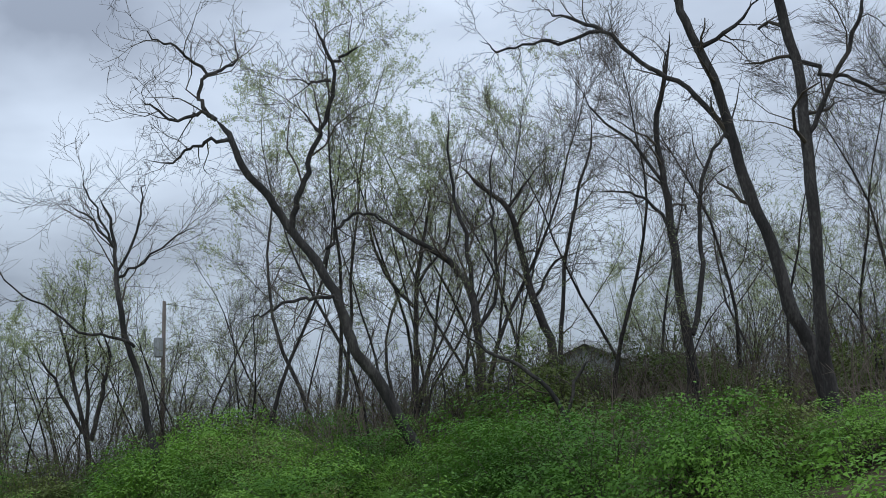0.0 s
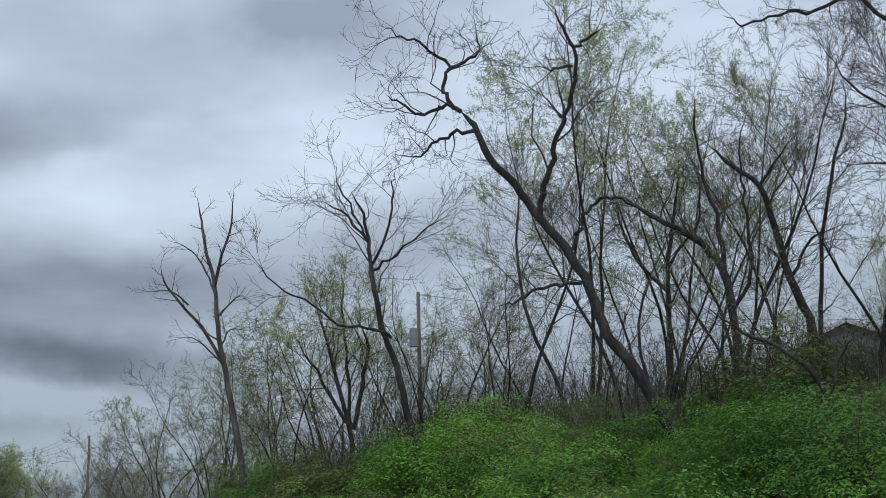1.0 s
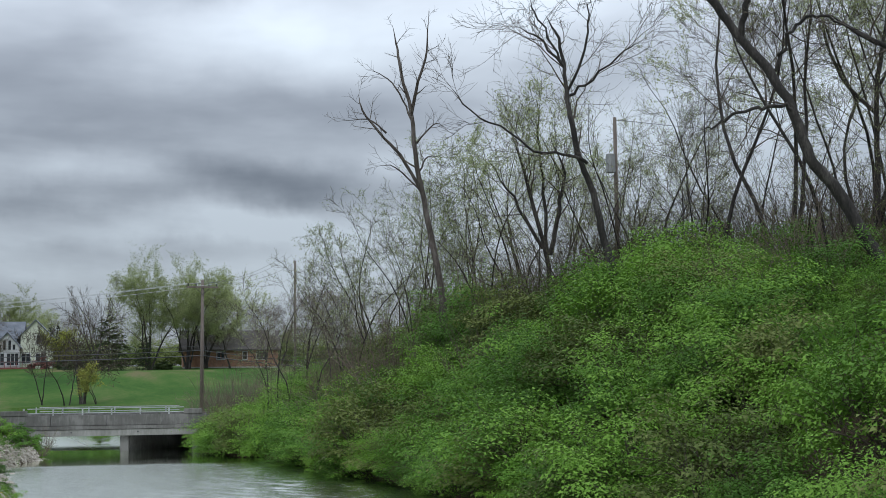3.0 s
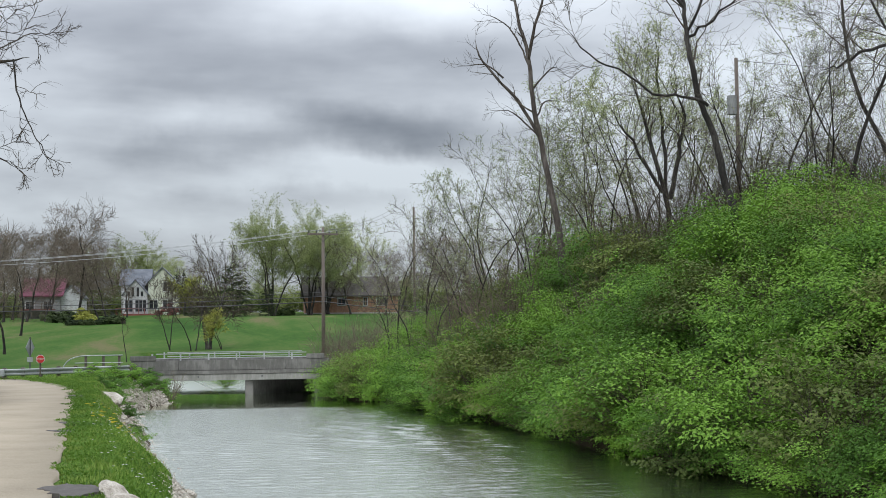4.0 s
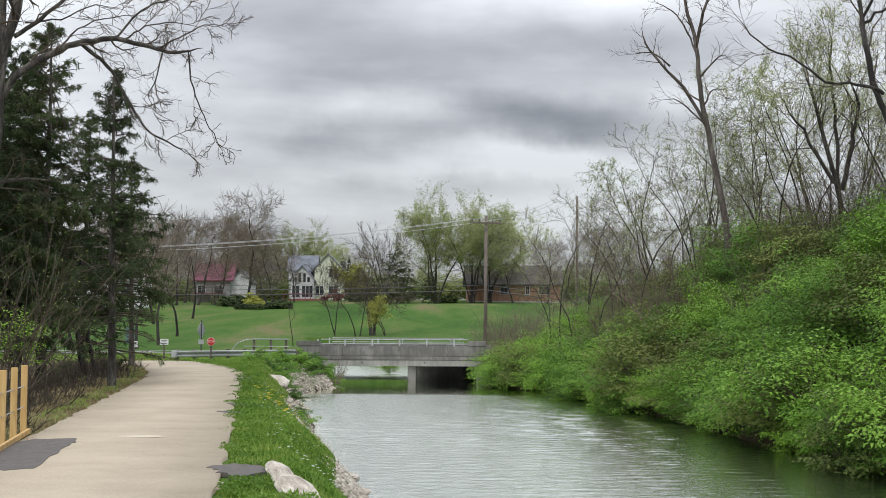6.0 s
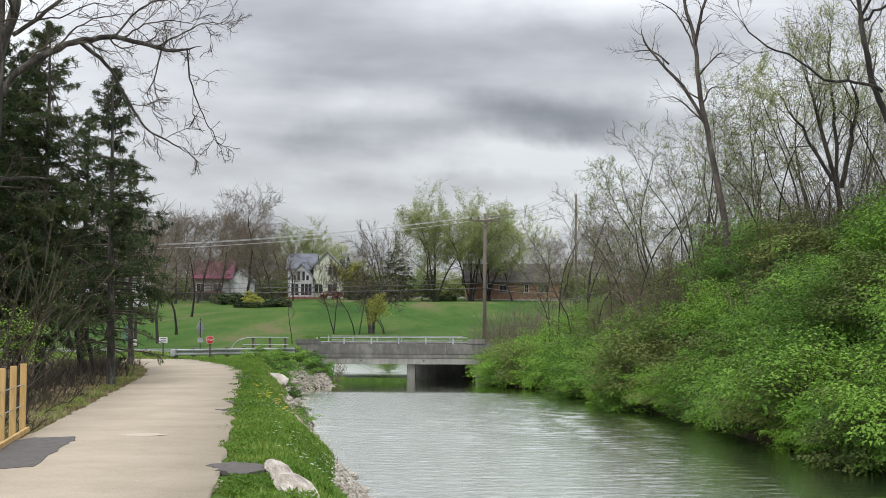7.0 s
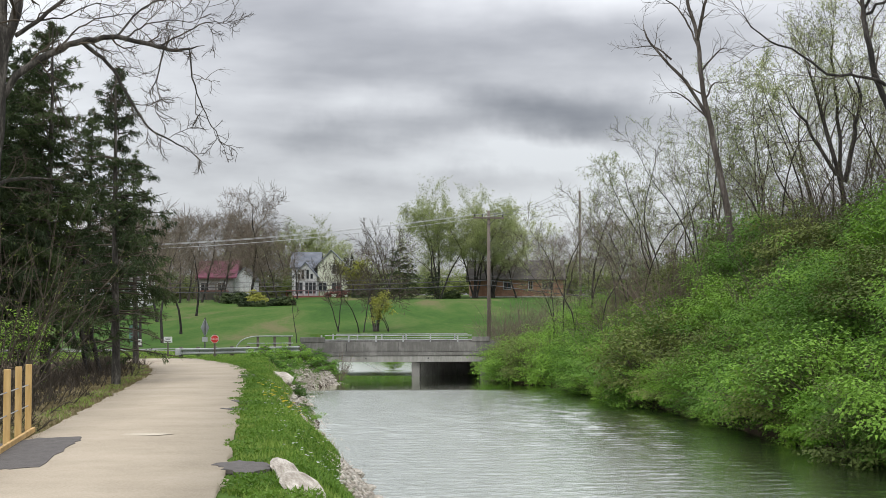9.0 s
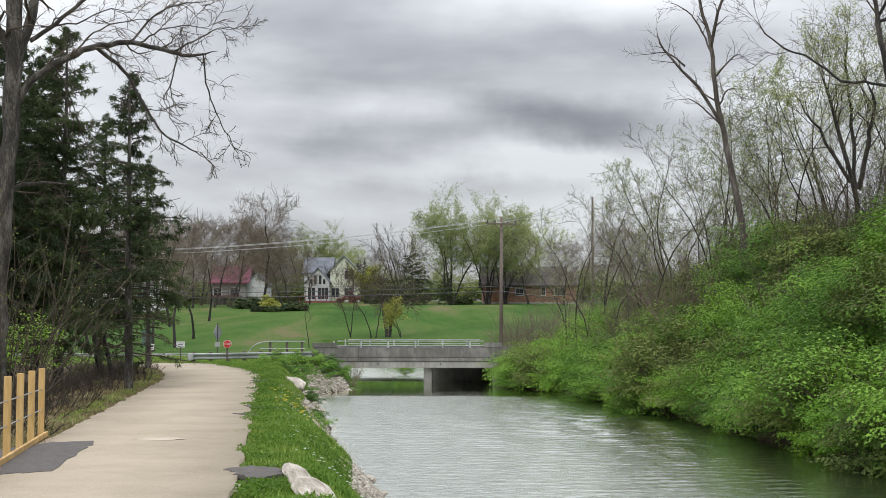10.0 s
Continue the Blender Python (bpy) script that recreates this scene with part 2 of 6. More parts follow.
roof_slate = material("roof_slate", two_scale((0.10, 0.11, 0.135), (0.15, 0.165, 0.19), (0.21, 0.22, 0.25), 0.8, 7), 0.9, bump=0.4)
roof_red = material("roof_red", two_scale((0.11, 0.03, 0.05), (0.16, 0.045, 0.075), (0.21, 0.07, 0.10), 0.8, 7), 0.85, bump=0.4)
roof_brown = material("roof_brown", two_scale((0.075, 0.065, 0.06), (0.115, 0.10, 0.095), (0.16, 0.145, 0.135), 0.8, 7), 0.9, bump=0.4)
brick_wall = material("brick_wall", two_scale((0.22, 0.115, 0.075), (0.32, 0.17, 0.11), (0.42, 0.24, 0.165), 1.2, 14), 0.9, bump=0.4)
deck_red = material("deck_red", two_scale((0.14, 0.045, 0.04), (0.2, 0.065, 0.055), (0.27, 0.10, 0.085), 1, 9), 0.85)
glass = material("window_glass", two_scale((0.02, 0.025, 0.03), (0.03, 0.035, 0.04), (0.04, 0.045, 0.05), 0.5, 3), 0.08)
wire_mat = material("wire", two_scale((0.05, 0.05, 0.055), (0.08, 0.08, 0.085), (0.11, 0.11, 0.11), 1, 5), 0.7)
wire_pale = material("wire_pale", two_scale((0.45, 0.46, 0.47), (0.55, 0.56, 0.57), (0.62, 0.62, 0.62), 1, 5), 0.6)
pale_smear = material("pale_smear", two_scale((0.42, 0.365, 0.27), (0.50, 0.44, 0.335), (0.60, 0.54, 0.43), 3, 14), 0.95)
flower = material("dandelion", two_scale((0.7, 0.5, 0.02), (0.8, 0.6, 0.03), (0.85, 0.68, 0.05), 3, 12), 0.8)


def water_material():
    m = bpy.data.materials.new("canal_water")
    m.use_nodes = True
    add = graph(m.node_tree)
    co = add("ShaderNodeNewGeometry").outputs["Position"]
    fine = add("ShaderNodeTexNoise", Vector=add("ShaderNodeMapping", Vector=co, Scale=(2.0, 6.0, 1)).outputs[0], Scale=2.0, Detail=3.0).outputs["Fac"]
    silt = add("ShaderNodeTexNoise", Vector=co, Scale=0.09, Detail=3.0).outputs["Fac"]
    # wind roughens the open reach; the lee of the bridge and of the wooded bank lies calm
    at = add("ShaderNodeSeparateXYZ", Vector=co)
    wander_y = add("ShaderNodeMath", "MULTIPLY_ADD", i0=silt, i1=3.0, i2=at.outputs[1]).outputs[0]
    lee = add("ShaderNodeMapRange", Value=wander_y, From_Min=65.5, From_Max=67.0, To_Min=1.0, To_Max=0.0).outputs[0]
    beyond = add("ShaderNodeMapRange", Value=wander_y, From_Min=84.0, From_Max=86.0, To_Min=0.0, To_Max=1.0).outputs[0]
    across = add("ShaderNodeVectorMath", "DOT_PRODUCT", i0=co, i1=(0.994, 0.108, 0.0)).outputs["Value"]
    bank = add("ShaderNodeMapRange", Value=across, From_Min=5.0, From_Max=10.5, To_Min=1.0, To_Max=0.55).outputs[0]
    open_reach = add("ShaderNodeMath", "MULTIPLY", i0=add("ShaderNodeMath", "ADD", i0=lee, i1=beyond).outputs[0], i1=bank).outputs[0]
    bump = add("ShaderNodeBump", Strength=add("ShaderNodeMath", "MULTIPLY_ADD", i0=open_reach, i1=0.8, i2=0.1).outputs[0], Distance=0.02, Height=fine)
    murk = ramp(add, silt, (0.3, (0.135, 0.132, 0.05)), (0.7, (0.175, 0.168, 0.072)))
    s = add("ShaderNodeBsdfPrincipled", Base_Color=murk, Roughness=0.1, IOR=1.33, Normal=bump.outputs[0])
    chop = add("ShaderNodeMath", "MULTIPLY_ADD", i0=open_reach, i1=0.14, i2=add("ShaderNodeMath", "MULTIPLY_ADD", i0=beyond, i1=0.10, i2=0.05).outputs[0]).outputs[0]
    sheen = add("ShaderNodeBsdfGlossy", Color=(0.93, 0.96, 0.89, 1), Roughness=chop, Normal=bump.outputs[0])
    edge = add("ShaderNodeLayerWeight", Blend=0.62, Normal=bump.outputs[0]).outputs["Fresnel"]
    both = add("ShaderNodeMixShader", i0=edge, i1=s.outputs[0], i2=sheen.outputs[0])
    add("ShaderNodeOutputMaterial", Surface=both.outputs[0])
    return m


water_mat = water_material()

# ---- mesh helpers ----
def mesh_of(name, verts, faces, mats, smooth=False, index=None):
    """A mesh from arrays: verts (n, 3), faces (m, 3 or 4), or a list of such face arrays."""
    faces = [np.asarray(f) for f in (faces if isinstance(faces, list) else [faces]) if len(f)]
    me = bpy.data.meshes.new(name)
    verts = np.asarray(verts, float)
    sizes = np.concatenate([np.full(len(f), f.shape[1]) for f in faces])
    loops = np.concatenate([f.ravel() for f in faces])
    me.vertices.add(len(verts))
    me.vertices.foreach_set("co", verts.ravel())
    me.loops.add(len(loops))
    me.loops.foreach_set("vertex_index", loops.astype(np.int32))
    me.polygons.add(len(sizes))
    me.polygons.foreach_set("loop_start", (np.cumsum(sizes) - sizes).astype(np.int32))
    if smooth:
        me.polygons.foreach_set("use_smooth", np.ones(len(sizes), bool))
    for m in mats if isinstance(mats, (list, tuple)) else [mats]:
        me.materials.append(m)
    if index is not None:
        me.polygons.foreach_set("material_index", np.asarray(index, np.int32))
    me.update(calc_edges=True)
    return me


def thing(name, m, label, category, group="", kind=""):
    ob = new(name)
    ob.matrix_basis = m
    ob.empty_display_size = 0.2
    return tagged(ob, label, category, group, kind)


def piece(name, me, parent, label="", m=None):
    ob = new(name, me)
    ob.parent = parent
    if m is not None:
        ob.matrix_basis = m
    return tagged(ob, label)


def bm_mesh(name, bm, mat, bevel=0.0, smooth=False):
    if bevel:
        bmesh.ops.bevel(bm, geom=bm.edges[:], offset=bevel, segments=2, affect="EDGES", profile=0.6)
    me = bpy.data.meshes.new(name)
    bm.to_mesh(me)
    bm.free()
    me.materials.append(mat)
    if smooth:
        for p in me.polygons:
            p.use_smooth = True
    return me


def part(name, bm, mat, parent, label="", bevel=0.0, smooth=False):
    return piece(name, bm_mesh(name, bm, mat, bevel, smooth), parent, label)


def box(bm, x0, x1, y0, y1, z0, z1, m=None):
    made = bmesh.ops.create_cube(bm, size=1.0, matrix=(m or Matrix()) @ Matrix.Translation(((x0 + x1) / 2, (y0 + y1) / 2, (z0 + z1) / 2))
                                 @ Matrix.Diagonal((x1 - x0, y1 - y0, z1 - z0, 1)))
    return made["verts"]


def boxes(*dims, m=None):
    bm = bmesh.new()
    for d in dims:
        box(bm, *d, m=m)
    return bm


def rod(bm, a, b, r0, r1=None, sides=8):
    a, b = Vector(a), Vector(b)
    turn = (b - a).to_track_quat("Z", "Y").to_matrix().to_4x4()
    bmesh.ops.create_cone(bm, cap_ends=True, segments=sides, radius1=r0, radius2=r0 if r1 is None else r1, depth=(b - a).length,
                          matrix=Matrix.Translation((a + b) / 2) @ turn)


def rods(*list_of, sides=8):
    bm = bmesh.new()
    for a, b, r in list_of:
        rod(bm, a, b, r, sides=sides)
    return bm


def tube_arrays(paths, sides):
    """Tubes along polylines [(points (n, 3), radii (n))], batched by length."""
    by = {}
    for p, r in paths:
        by.setdefault(len(p), []).append((p, r))
    verts, faces, base = [], [], 0
    ang = np.arange(sides) * 2 * math.pi / sides
    for n, group in by.items():
        P = np.array([g[0] for g in group], float)
        Rr = np.array([g[1] for g in group], float)
        tan = np.gradient(P, axis=1)
        tan /= np.linalg.norm(tan, axis=2, keepdims=True) + 1e-9
        whole = P[:, -1] - P[:, 0]
        ref = np.where(np.abs(whole[:, 2:3]) > 0.7 * np.linalg.norm(whole, axis=1, keepdims=True), [[1.0, 0.2, 0.1]], [[0.1, 0.2, 1.0]])[:, None, :]
        a = np.cross(tan, np.broadcast_to(ref, tan.shape))
        a /= np.linalg.norm(a, axis=2, keepdims=True) + 1e-9
        b = np.cross(tan, a)
        ring = P[:, :, None, :] + Rr[:, :, None, None] * (a[:, :, None, :] * np.cos(ang)[None, None, :, None] + b[:, :, None, :] * np.sin(ang)[None, None, :, None])
        k = len(group)
        verts.append(ring.reshape(-1, 3))
        idx = base + np.arange(k * n * sides).reshape(k, n, sides)
        nxt = np.roll(idx, -1, axis=2)
        faces.append(np.stack([idx[:, :-1], nxt[:, :-1], nxt[:, 1:], idx[:, 1:]], -1).reshape(-1, 4))
        base += k * n * sides
    return np.concatenate(verts), np.concatenate(faces)


def leaf_arrays(rng, centres, size, spread=0.0, flatness=0.5, slim=0.55, along=None):
    """One small blade per centre."""
    n = len(centres)
    c = centres + rng.normal(0, spread, (n, 3)) if spread else centres
    d = rng.normal(0, 1, (n, 3)) if along is None else along + rng.normal(0, 0.45, (n, 3))
    d[:, 2] -= 0.15
    d /= np.linalg.norm(d, axis=1, keepdims=True) + 1e-9
    up = rng.normal(0, 1, (n, 3)) * (1 - flatness) + np.array([0, 0, 1.0]) * flatness * 2
    side = np.cross(d, up)
    side /= np.linalg.norm(side, axis=1, keepdims=True) + 1e-9
    s = (size * rng.uniform(0.6, 1.3, n))[:, None]
    verts = np.stack([c + side * s * slim * 0.5, c + d * s, c - side * s * slim * 0.5], 1).reshape(-1, 3)
    return verts, np.arange(n * 3).reshape(-1, 3)[:, ::-1]


def smoothstep(a, b, x):
    t = np.clip((x - a) / (b - a), 0, 1)
    return t * t * (3 - 2 * t)


# ---- the lie of the land ----
def canal(x, y):
    """u along the canal, v across it to the wooded side."""
    return -0.108 * x + 0.994 * y, 0.994 * x + 0.108 * y


def place(u, v):
    return -0.108 * u + 0.994 * v, 0.994 * u + 0.108 * v


WATER = -1.6


def bank_left(u):
    return 1.35 + 0.4 * smoothstep(34, 22, u) - 0.011 * (u - 27) + 2.2 * np.exp(-((u - 72) / 4.5) ** 2) + 0.12 * np.sin(u * 0.6) + 2.4 * smoothstep(72, 80, u)


def bank_right(u):
    return 13.7 + 0.3 * np.sin(u * 0.31) - 2.2 * smoothstep(62, 79, u)


def ground(x, y):
    x, y = np.asarray(x, float), np.asarray(y, float)
    u, v = canal(x, y)
    bumps = 0.10 * np.sin(x * 0.9 + 1.3 * np.sin(y * 0.37)) * np.sin(y * 0.71 + 0.8) + 0.05 * np.sin(x * 2.3 + y * 1.7)
    # the towpath side
    left = -0.03 - 1.25 * smoothstep(-5.4, -10.5, v) * (1 - smoothstep(48, 66, u)) + 0.5 * bumps * smoothstep(-4.8, -6, v)
    left = np.where(v > -1.2, -0.03 - 1.9 * np.clip((v - (bank_left(u) - 1.7)) / 1.8, 0, 1) ** 1.25, left)
    # the wooded ridge
    s = v - bank_right(u)
    high = 7.9 * (1 - 0.74 * smoothstep(60, 92, u)) * (1 - 0.13 * smoothstep(42, 18, u)) + 0.02 * np.clip(s, 0, 60) + 0.17 * np.clip(s - 26, 0, 30)
    right = -1.9 + high * np.tanh(np.clip(s + 0.4, 0, None) / 9.0) + 1.5 * bumps * smoothstep(1, 4, s)
    z = np.where(v < (bank_left(u) + bank_right(u)) / 2, left, right)
    z = np.where((v > bank_left(u) + 0.4) & (s < -0.6), -2.4, z)
    # the lawn beyond the road
    hill = -0.05 + 4.9 * smoothstep(92, 205, y) + 1.7 * smoothstep(200, 255, y) + 3.0 * smoothstep(260, 420, y) + 0.25 * np.sin(x * 0.05 + 1) * smoothstep(110, 160, y)
    far = smoothstep(84, 92, y)
    wet = (v > bank_left(u)) & (s < 0) & (y < 118) & (y > 84) & ((x < -1.2) | (y < 91))
    z = np.where(wet, -2.4, z * (1 - far) + np.maximum(hill, z * (x > 0)) * far)
    return z


def ground_at(x, y):
    return float(ground(x, y))

# ---- plants ----
def wander(rng, start, way, length, r0, r1, n, gnarl, lift):
    """A crooked branch: points and radii."""
    p, d = np.array(start, float), np.array(way, float)
    d = d / (np.linalg.norm(d) + 1e-9)
    pts, step = [p], length / (n - 1)
    kicks = rng.normal(0, gnarl, (n - 1, 3))
    for k in kicks:
        d = d + k
        d[2] += lift
        d = d / np.sqrt(d @ d)
        p = p + d * step
        pts.append(p)
    return np.array(pts), np.linspace(r0, r1, n)


def offshoots(rng, parent, count, reach, level, last, out, tips, gnarl=0.28, lift=0.05, open_angle=0.9, first=0.25, shrink=0.62, thick=0.42, fine=1.0):
    """Side branches along a parent path, and theirs in turn."""
    pts, rad = parent
    n = len(pts)
    for i in range(count):
        f = first + (1 - first) * (i + rng.uniform(0.1, 0.9)) / count
        k = min(int(f * (n - 1)), n - 2)
        w = f * (n - 1) - k
        base = pts[k] * (1 - w) + pts[k + 1] * w
        r = max((rad[k] * (1 - w) + rad[k + 1] * w) * thick, 0.006)
        along = pts[k + 1] - pts[k]
        along = along / (np.linalg.norm(along) + 1e-9)
        off = rng.normal(0, 1, 3)
        off -= along * (off @ along)
        off /= np.linalg.norm(off) + 1e-9
        a = open_angle * rng.uniform(0.6, 1.2)
        ln = reach * rng.uniform(0.6, 1.2) * (1 - 0.35 * f)
        m = 5 if level < last - 1 else (4 if level < last else 3)
        tip = 0.0035 * fine if level == last else max(r * 0.3, 0.006)
        path = wander(rng, base, along * math.cos(a) + off * math.sin(a), ln, min(max(r, 0.006 * fine), 0.0075 * fine) if level == last else r, tip, m, gnarl, lift)
        out[level].append(path)
        if level < last:
            offshoots(rng, path, max(4, int(count * 0.85)), ln * shrink * 1.15, level + 1, last, out, tips, gnarl, lift, open_angle, 0.2, shrink, thick, fine)
        else:
            tips.append(path[0])


def finish_tree(ob, rng, limbs, out, tips, wood, leaf=None, leaf_size=0.09, per_tip=0, sides=9):
    v, f = tube_arrays(limbs, sides)
    piece("trunk", mesh_of("trunk", v, f, wood, True), ob)
    thick = [p for lev in list(out)[:1] for p in out[lev]]
    thin = [p for lev in list(out)[1:] for p in out[lev]]
    sets = []
    if thick:
        sets.append(tube_arrays(thick, 5))
    if thin:
        sets.append(tube_arrays(thin, 3))
    if sets:
        vs, fs, base = [], [], 0
        for v, f in sets:
            vs.append(v)
            fs.append(f + base)
            base += len(v)
        tagged(piece("crown", mesh_of("crown", np.concatenate(vs), np.concatenate(fs), twig_mat, False), ob, "fine dark twigs"), kind="stuff")
    if leaf and per_tip:
        pts = np.concatenate(tips)
        c = pts[rng.integers(0, len(pts), int(len(tips) * per_tip * 2))]
        v, f = leaf_arrays(rng, c, leaf_size, leaf_size * 0.9, slim=0.7)
        tagged(piece("young_foliage", mesh_of("young_foliage", v, f, leaf), ob, "young spring leaves"), kind="stuff")


def fresh_levels(last):
    return {k: [] for k in range(1, last + 1)}


def smooth_path(pts, radii, per=4):
    """Catmull-Rom through hand-set points."""
    P = np.array(pts, float)
    P = np.concatenate([[2 * P[0] - P[1]], P, [2 * P[-1] - P[-2]]])
    out, rad, n = [], [], len(pts) - 1
    for i in range(n):
        for t in np.arange(per) / per:
            a, b, c, d = P[i], P[i + 1], P[i + 2], P[i + 3]
            out.append(0.5 * (2 * b + (c - a) * t + (2 * a - 5 * b + 4 * c - d) * t * t + (3 * b - a - 3 * c + d) * t ** 3))
            rad.append((i + t) / n)
    out.append(P[-2])
    rad.append(1.0)
    rad = radii[0] + (radii[1] - radii[0]) * np.array(rad)
    return np.array(out), rad


def limbed_tree(label, x, y, turn, seed, limbs, wood=None, last=3, count=7, reach=2.2, leaf=None, per_tip=0, leaf_size=0.09, gnarl=0.28, lift=0.05, depth=0.25, twig_limbs=None, open_angle=0.9, kink=0.045, fine=1.0):
    """A tree with its own limbs, set in its plane (across, height above the path), and twigs grown on them."""
    rng = np.random.default_rng(seed)
    g = ground_at(x, y)
    ob = thing("tree", pose(x, y, g, 0, 0, turn), label, "tree")
    built, out, tips = [], fresh_levels(last), []
    for k, (r0, r1, *pts) in enumerate(limbs):
        p3, drift, lean = [], 0.0, rng.normal(0, depth)
        for i, (a, z) in enumerate(pts):
            drift = lean * i if k else 0.15 * math.sin(i * 1.3 + seed)
            p3.append((a, drift, z - g))
        if k == 0:
            foot = p3[0]
            p3.insert(0, (foot[0] + 0.25 * (p3[0][0] - p3[1][0]), foot[1], -0.3))
        else:
            q = np.concatenate([b[0] for b in built])
            near = q[np.argmin(np.hypot(q[:, 0] - p3[0][0], q[:, 2] - p3[0][2]))]
            p3 = [(a, b + near[1], c) for a, b, c in p3]
        path = smooth_path(p3, (r0, r1))
        path[1][:] *= 1 + rng.normal(0, 0.04, len(path[1]))
        path[0][1:-1] += rng.normal(0, min(kink, 0.02) if k == 0 else kink, (len(path[0]) - 2, 3))
        if k == 0:
            path[1][:3] *= np.array([1.5, 1.25, 1.08])
        path[1][-4:] *= np.array([0.85, 0.65, 0.42, 0.15])
        built.append(path)
        first = 0.45 if k == 0 else 0.15
        n = count if k == 0 else max(3, int(count * (0.5 + 0.12 * len(pts))))
        if twig_limbs is None or k in twig_limbs:
            offshoots(rng, path, n, reach * (1.0 if k else 1.2), 1, last, out, tips, gnarl, lift, open_angle, first, fine=fine)
    finish_tree(ob, rng, built, out, tips, wood or bark, leaf, leaf_size, per_tip)
    return ob


def wild_tree(label, m, seed, height, spread, trunk_r, wood=None, stems=1, last=3, count=8, first=0.35, leaf=None, per_tip=0, leaf_size=0.09, gnarl=0.2, lift=0.06, open_angle=0.75, group="", fine=1.0):
    """A free-grown tree: one or several stems, ascending limbs, branches and twigs."""
    rng = np.random.default_rng(seed)
    ob = thing("tree", m, label, "tree", group)
    built, out, tips = [], fresh_levels(last), []
    for s in range(stems):
        a = rng.uniform(0, 6.28)
        tilt = 0.06 if stems == 1 else rng.uniform(0.08, 0.24)
        path = wander(rng, (0.25 * math.cos(a) * (stems > 1), 0.25 * math.sin(a) * (stems > 1), -0.3), (math.cos(a) * tilt, math.sin(a) * tilt, 1),
                      height * rng.uniform(0.85, 1.0), trunk_r, trunk_r * 0.12, 12, 0.12, 0.035)
        path[1][0] *= 1.4
        built.append(path)
        offshoots(rng, path, count, spread, 1, last, out, tips, gnarl, lift, open_angle, first, fine=fine)
    finish_tree(ob, rng, built, out, tips, wood or bark, leaf, leaf_size, per_tip, 7)
    return ob


def facing_leaves(rng, centres, normals, size, slim=0.75):
    """Small blades that turn their upper side along the given normals."""
    n = len(centres)
    nor = normals + rng.normal(0, 0.24, (n, 3))
    nor /= np.linalg.norm(nor, axis=1, keepdims=True) + 1e-9
    d = rng.normal(0, 1, (n, 3)) + np.array([0, 0, -0.5])
    d -= nor * (d * nor).sum(1, keepdims=True)
    d /= np.linalg.norm(d, axis=1, keepdims=True) + 1e-9
    side = np.cross(nor, d)
    s = (size * rng.uniform(0.6, 1.3, n))[:, None]
    verts = np.stack([centres + side * s * slim * 0.5, centres + d * s - nor * s * 0.1, centres - side * s * slim * 0.5], 1).reshape(-1, 3)
    return verts, np.arange(n * 3).reshape(-1, 3)[:, ::-1]


def shrub(label, m, seed, height, radius, leaf, sprays=110, per_spray=44, leaf_size=0.1, name="shrub", wood=None, group="shrubs on the bank"):
    """A leafy shrub: boughs that fan out from the base, each carrying tiers of leaves that face the light."""
    rng = np.random.default_rng(seed)
    ob = thing(name, m, label, "shrub", group)
    stems, centres, normals = [], [], []
    boughs = max(9, sprays // 5)
    each = int(2.1 * sprays * per_spray / boughs)
    for i in range(boughs):
        a = 2.4 * i + rng.uniform(-0.4, 0.4)
        e = math.asin(min(1.0, (i + 0.2) / boughs))
        main = np.array([math.cos(a) * math.cos(e), math.sin(a) * math.cos(e), math.sin(e)])
        hull = math.sqrt(1 / ((math.cos(e) / radius) ** 2 + (math.sin(e) / height) ** 2)) * rng.uniform(0.72, 1.12)
        stem = wander(rng, (rng.normal(0, 0.15), rng.normal(0, 0.15), -0.1), main + np.array([0, 0, 0.4]), hull * 0.85, 0.022, 0.006, 6, 0.12, -0.05)
        stems.append(stem)
        # tiers: shallow caps of foliage stacked towards the bough's tip
        tiers = 5
        for k in range(tiers):
            q = each // tiers
            c = stem[0][-1] * (0.62 + 0.11 * k) + stem[0][2] * (0.38 - 0.11 * k) + rng.normal(0, 0.13 * radius, 3)
            wide = hull * rng.uniform(0.17, 0.30)
            d = rng.normal(0, 1, (q, 3))
            d /= np.linalg.norm(d, axis=1, keepdims=True) + 1e-9
            d[:, 2] = np.where(d[:, 2] < -0.25, -d[:, 2], d[:, 2])
            far = rng.uniform(0.55, 1.05, (q, 1)) * np.where(rng.uniform(0, 1, (q, 1)) < 0.12, 1.35, 1.0)
            centres.append(c + d * far * wide * np.array([1.15, 1.15, 0.62]))
            normals.append(d * 0.55 + main * 0.25 + np.array([0, 0, 0.6]))
            tip = c + d[0] * wide * 1.1
            stems.append((np.stack([stem[0][3], (stem[0][3] + tip) / 2 + rng.normal(0, 0.05, 3), tip]), np.array([0.008, 0.005, 0.003])))
    v, f = tube_arrays([(p[::2], r[::2]) if len(p) > 3 else (p, r) for p, r in stems], 3)
    tagged(piece("stemwork", mesh_of("stemwork", v, f, wood or twig_mat), ob), kind="stuff")
    v, f = facing_leaves(rng, np.concatenate(centres), np.concatenate(normals), leaf_size * 0.8)
    tagged(piece("foliage", mesh_of("foliage", v, f, leaf), ob), kind="stuff")
    return ob


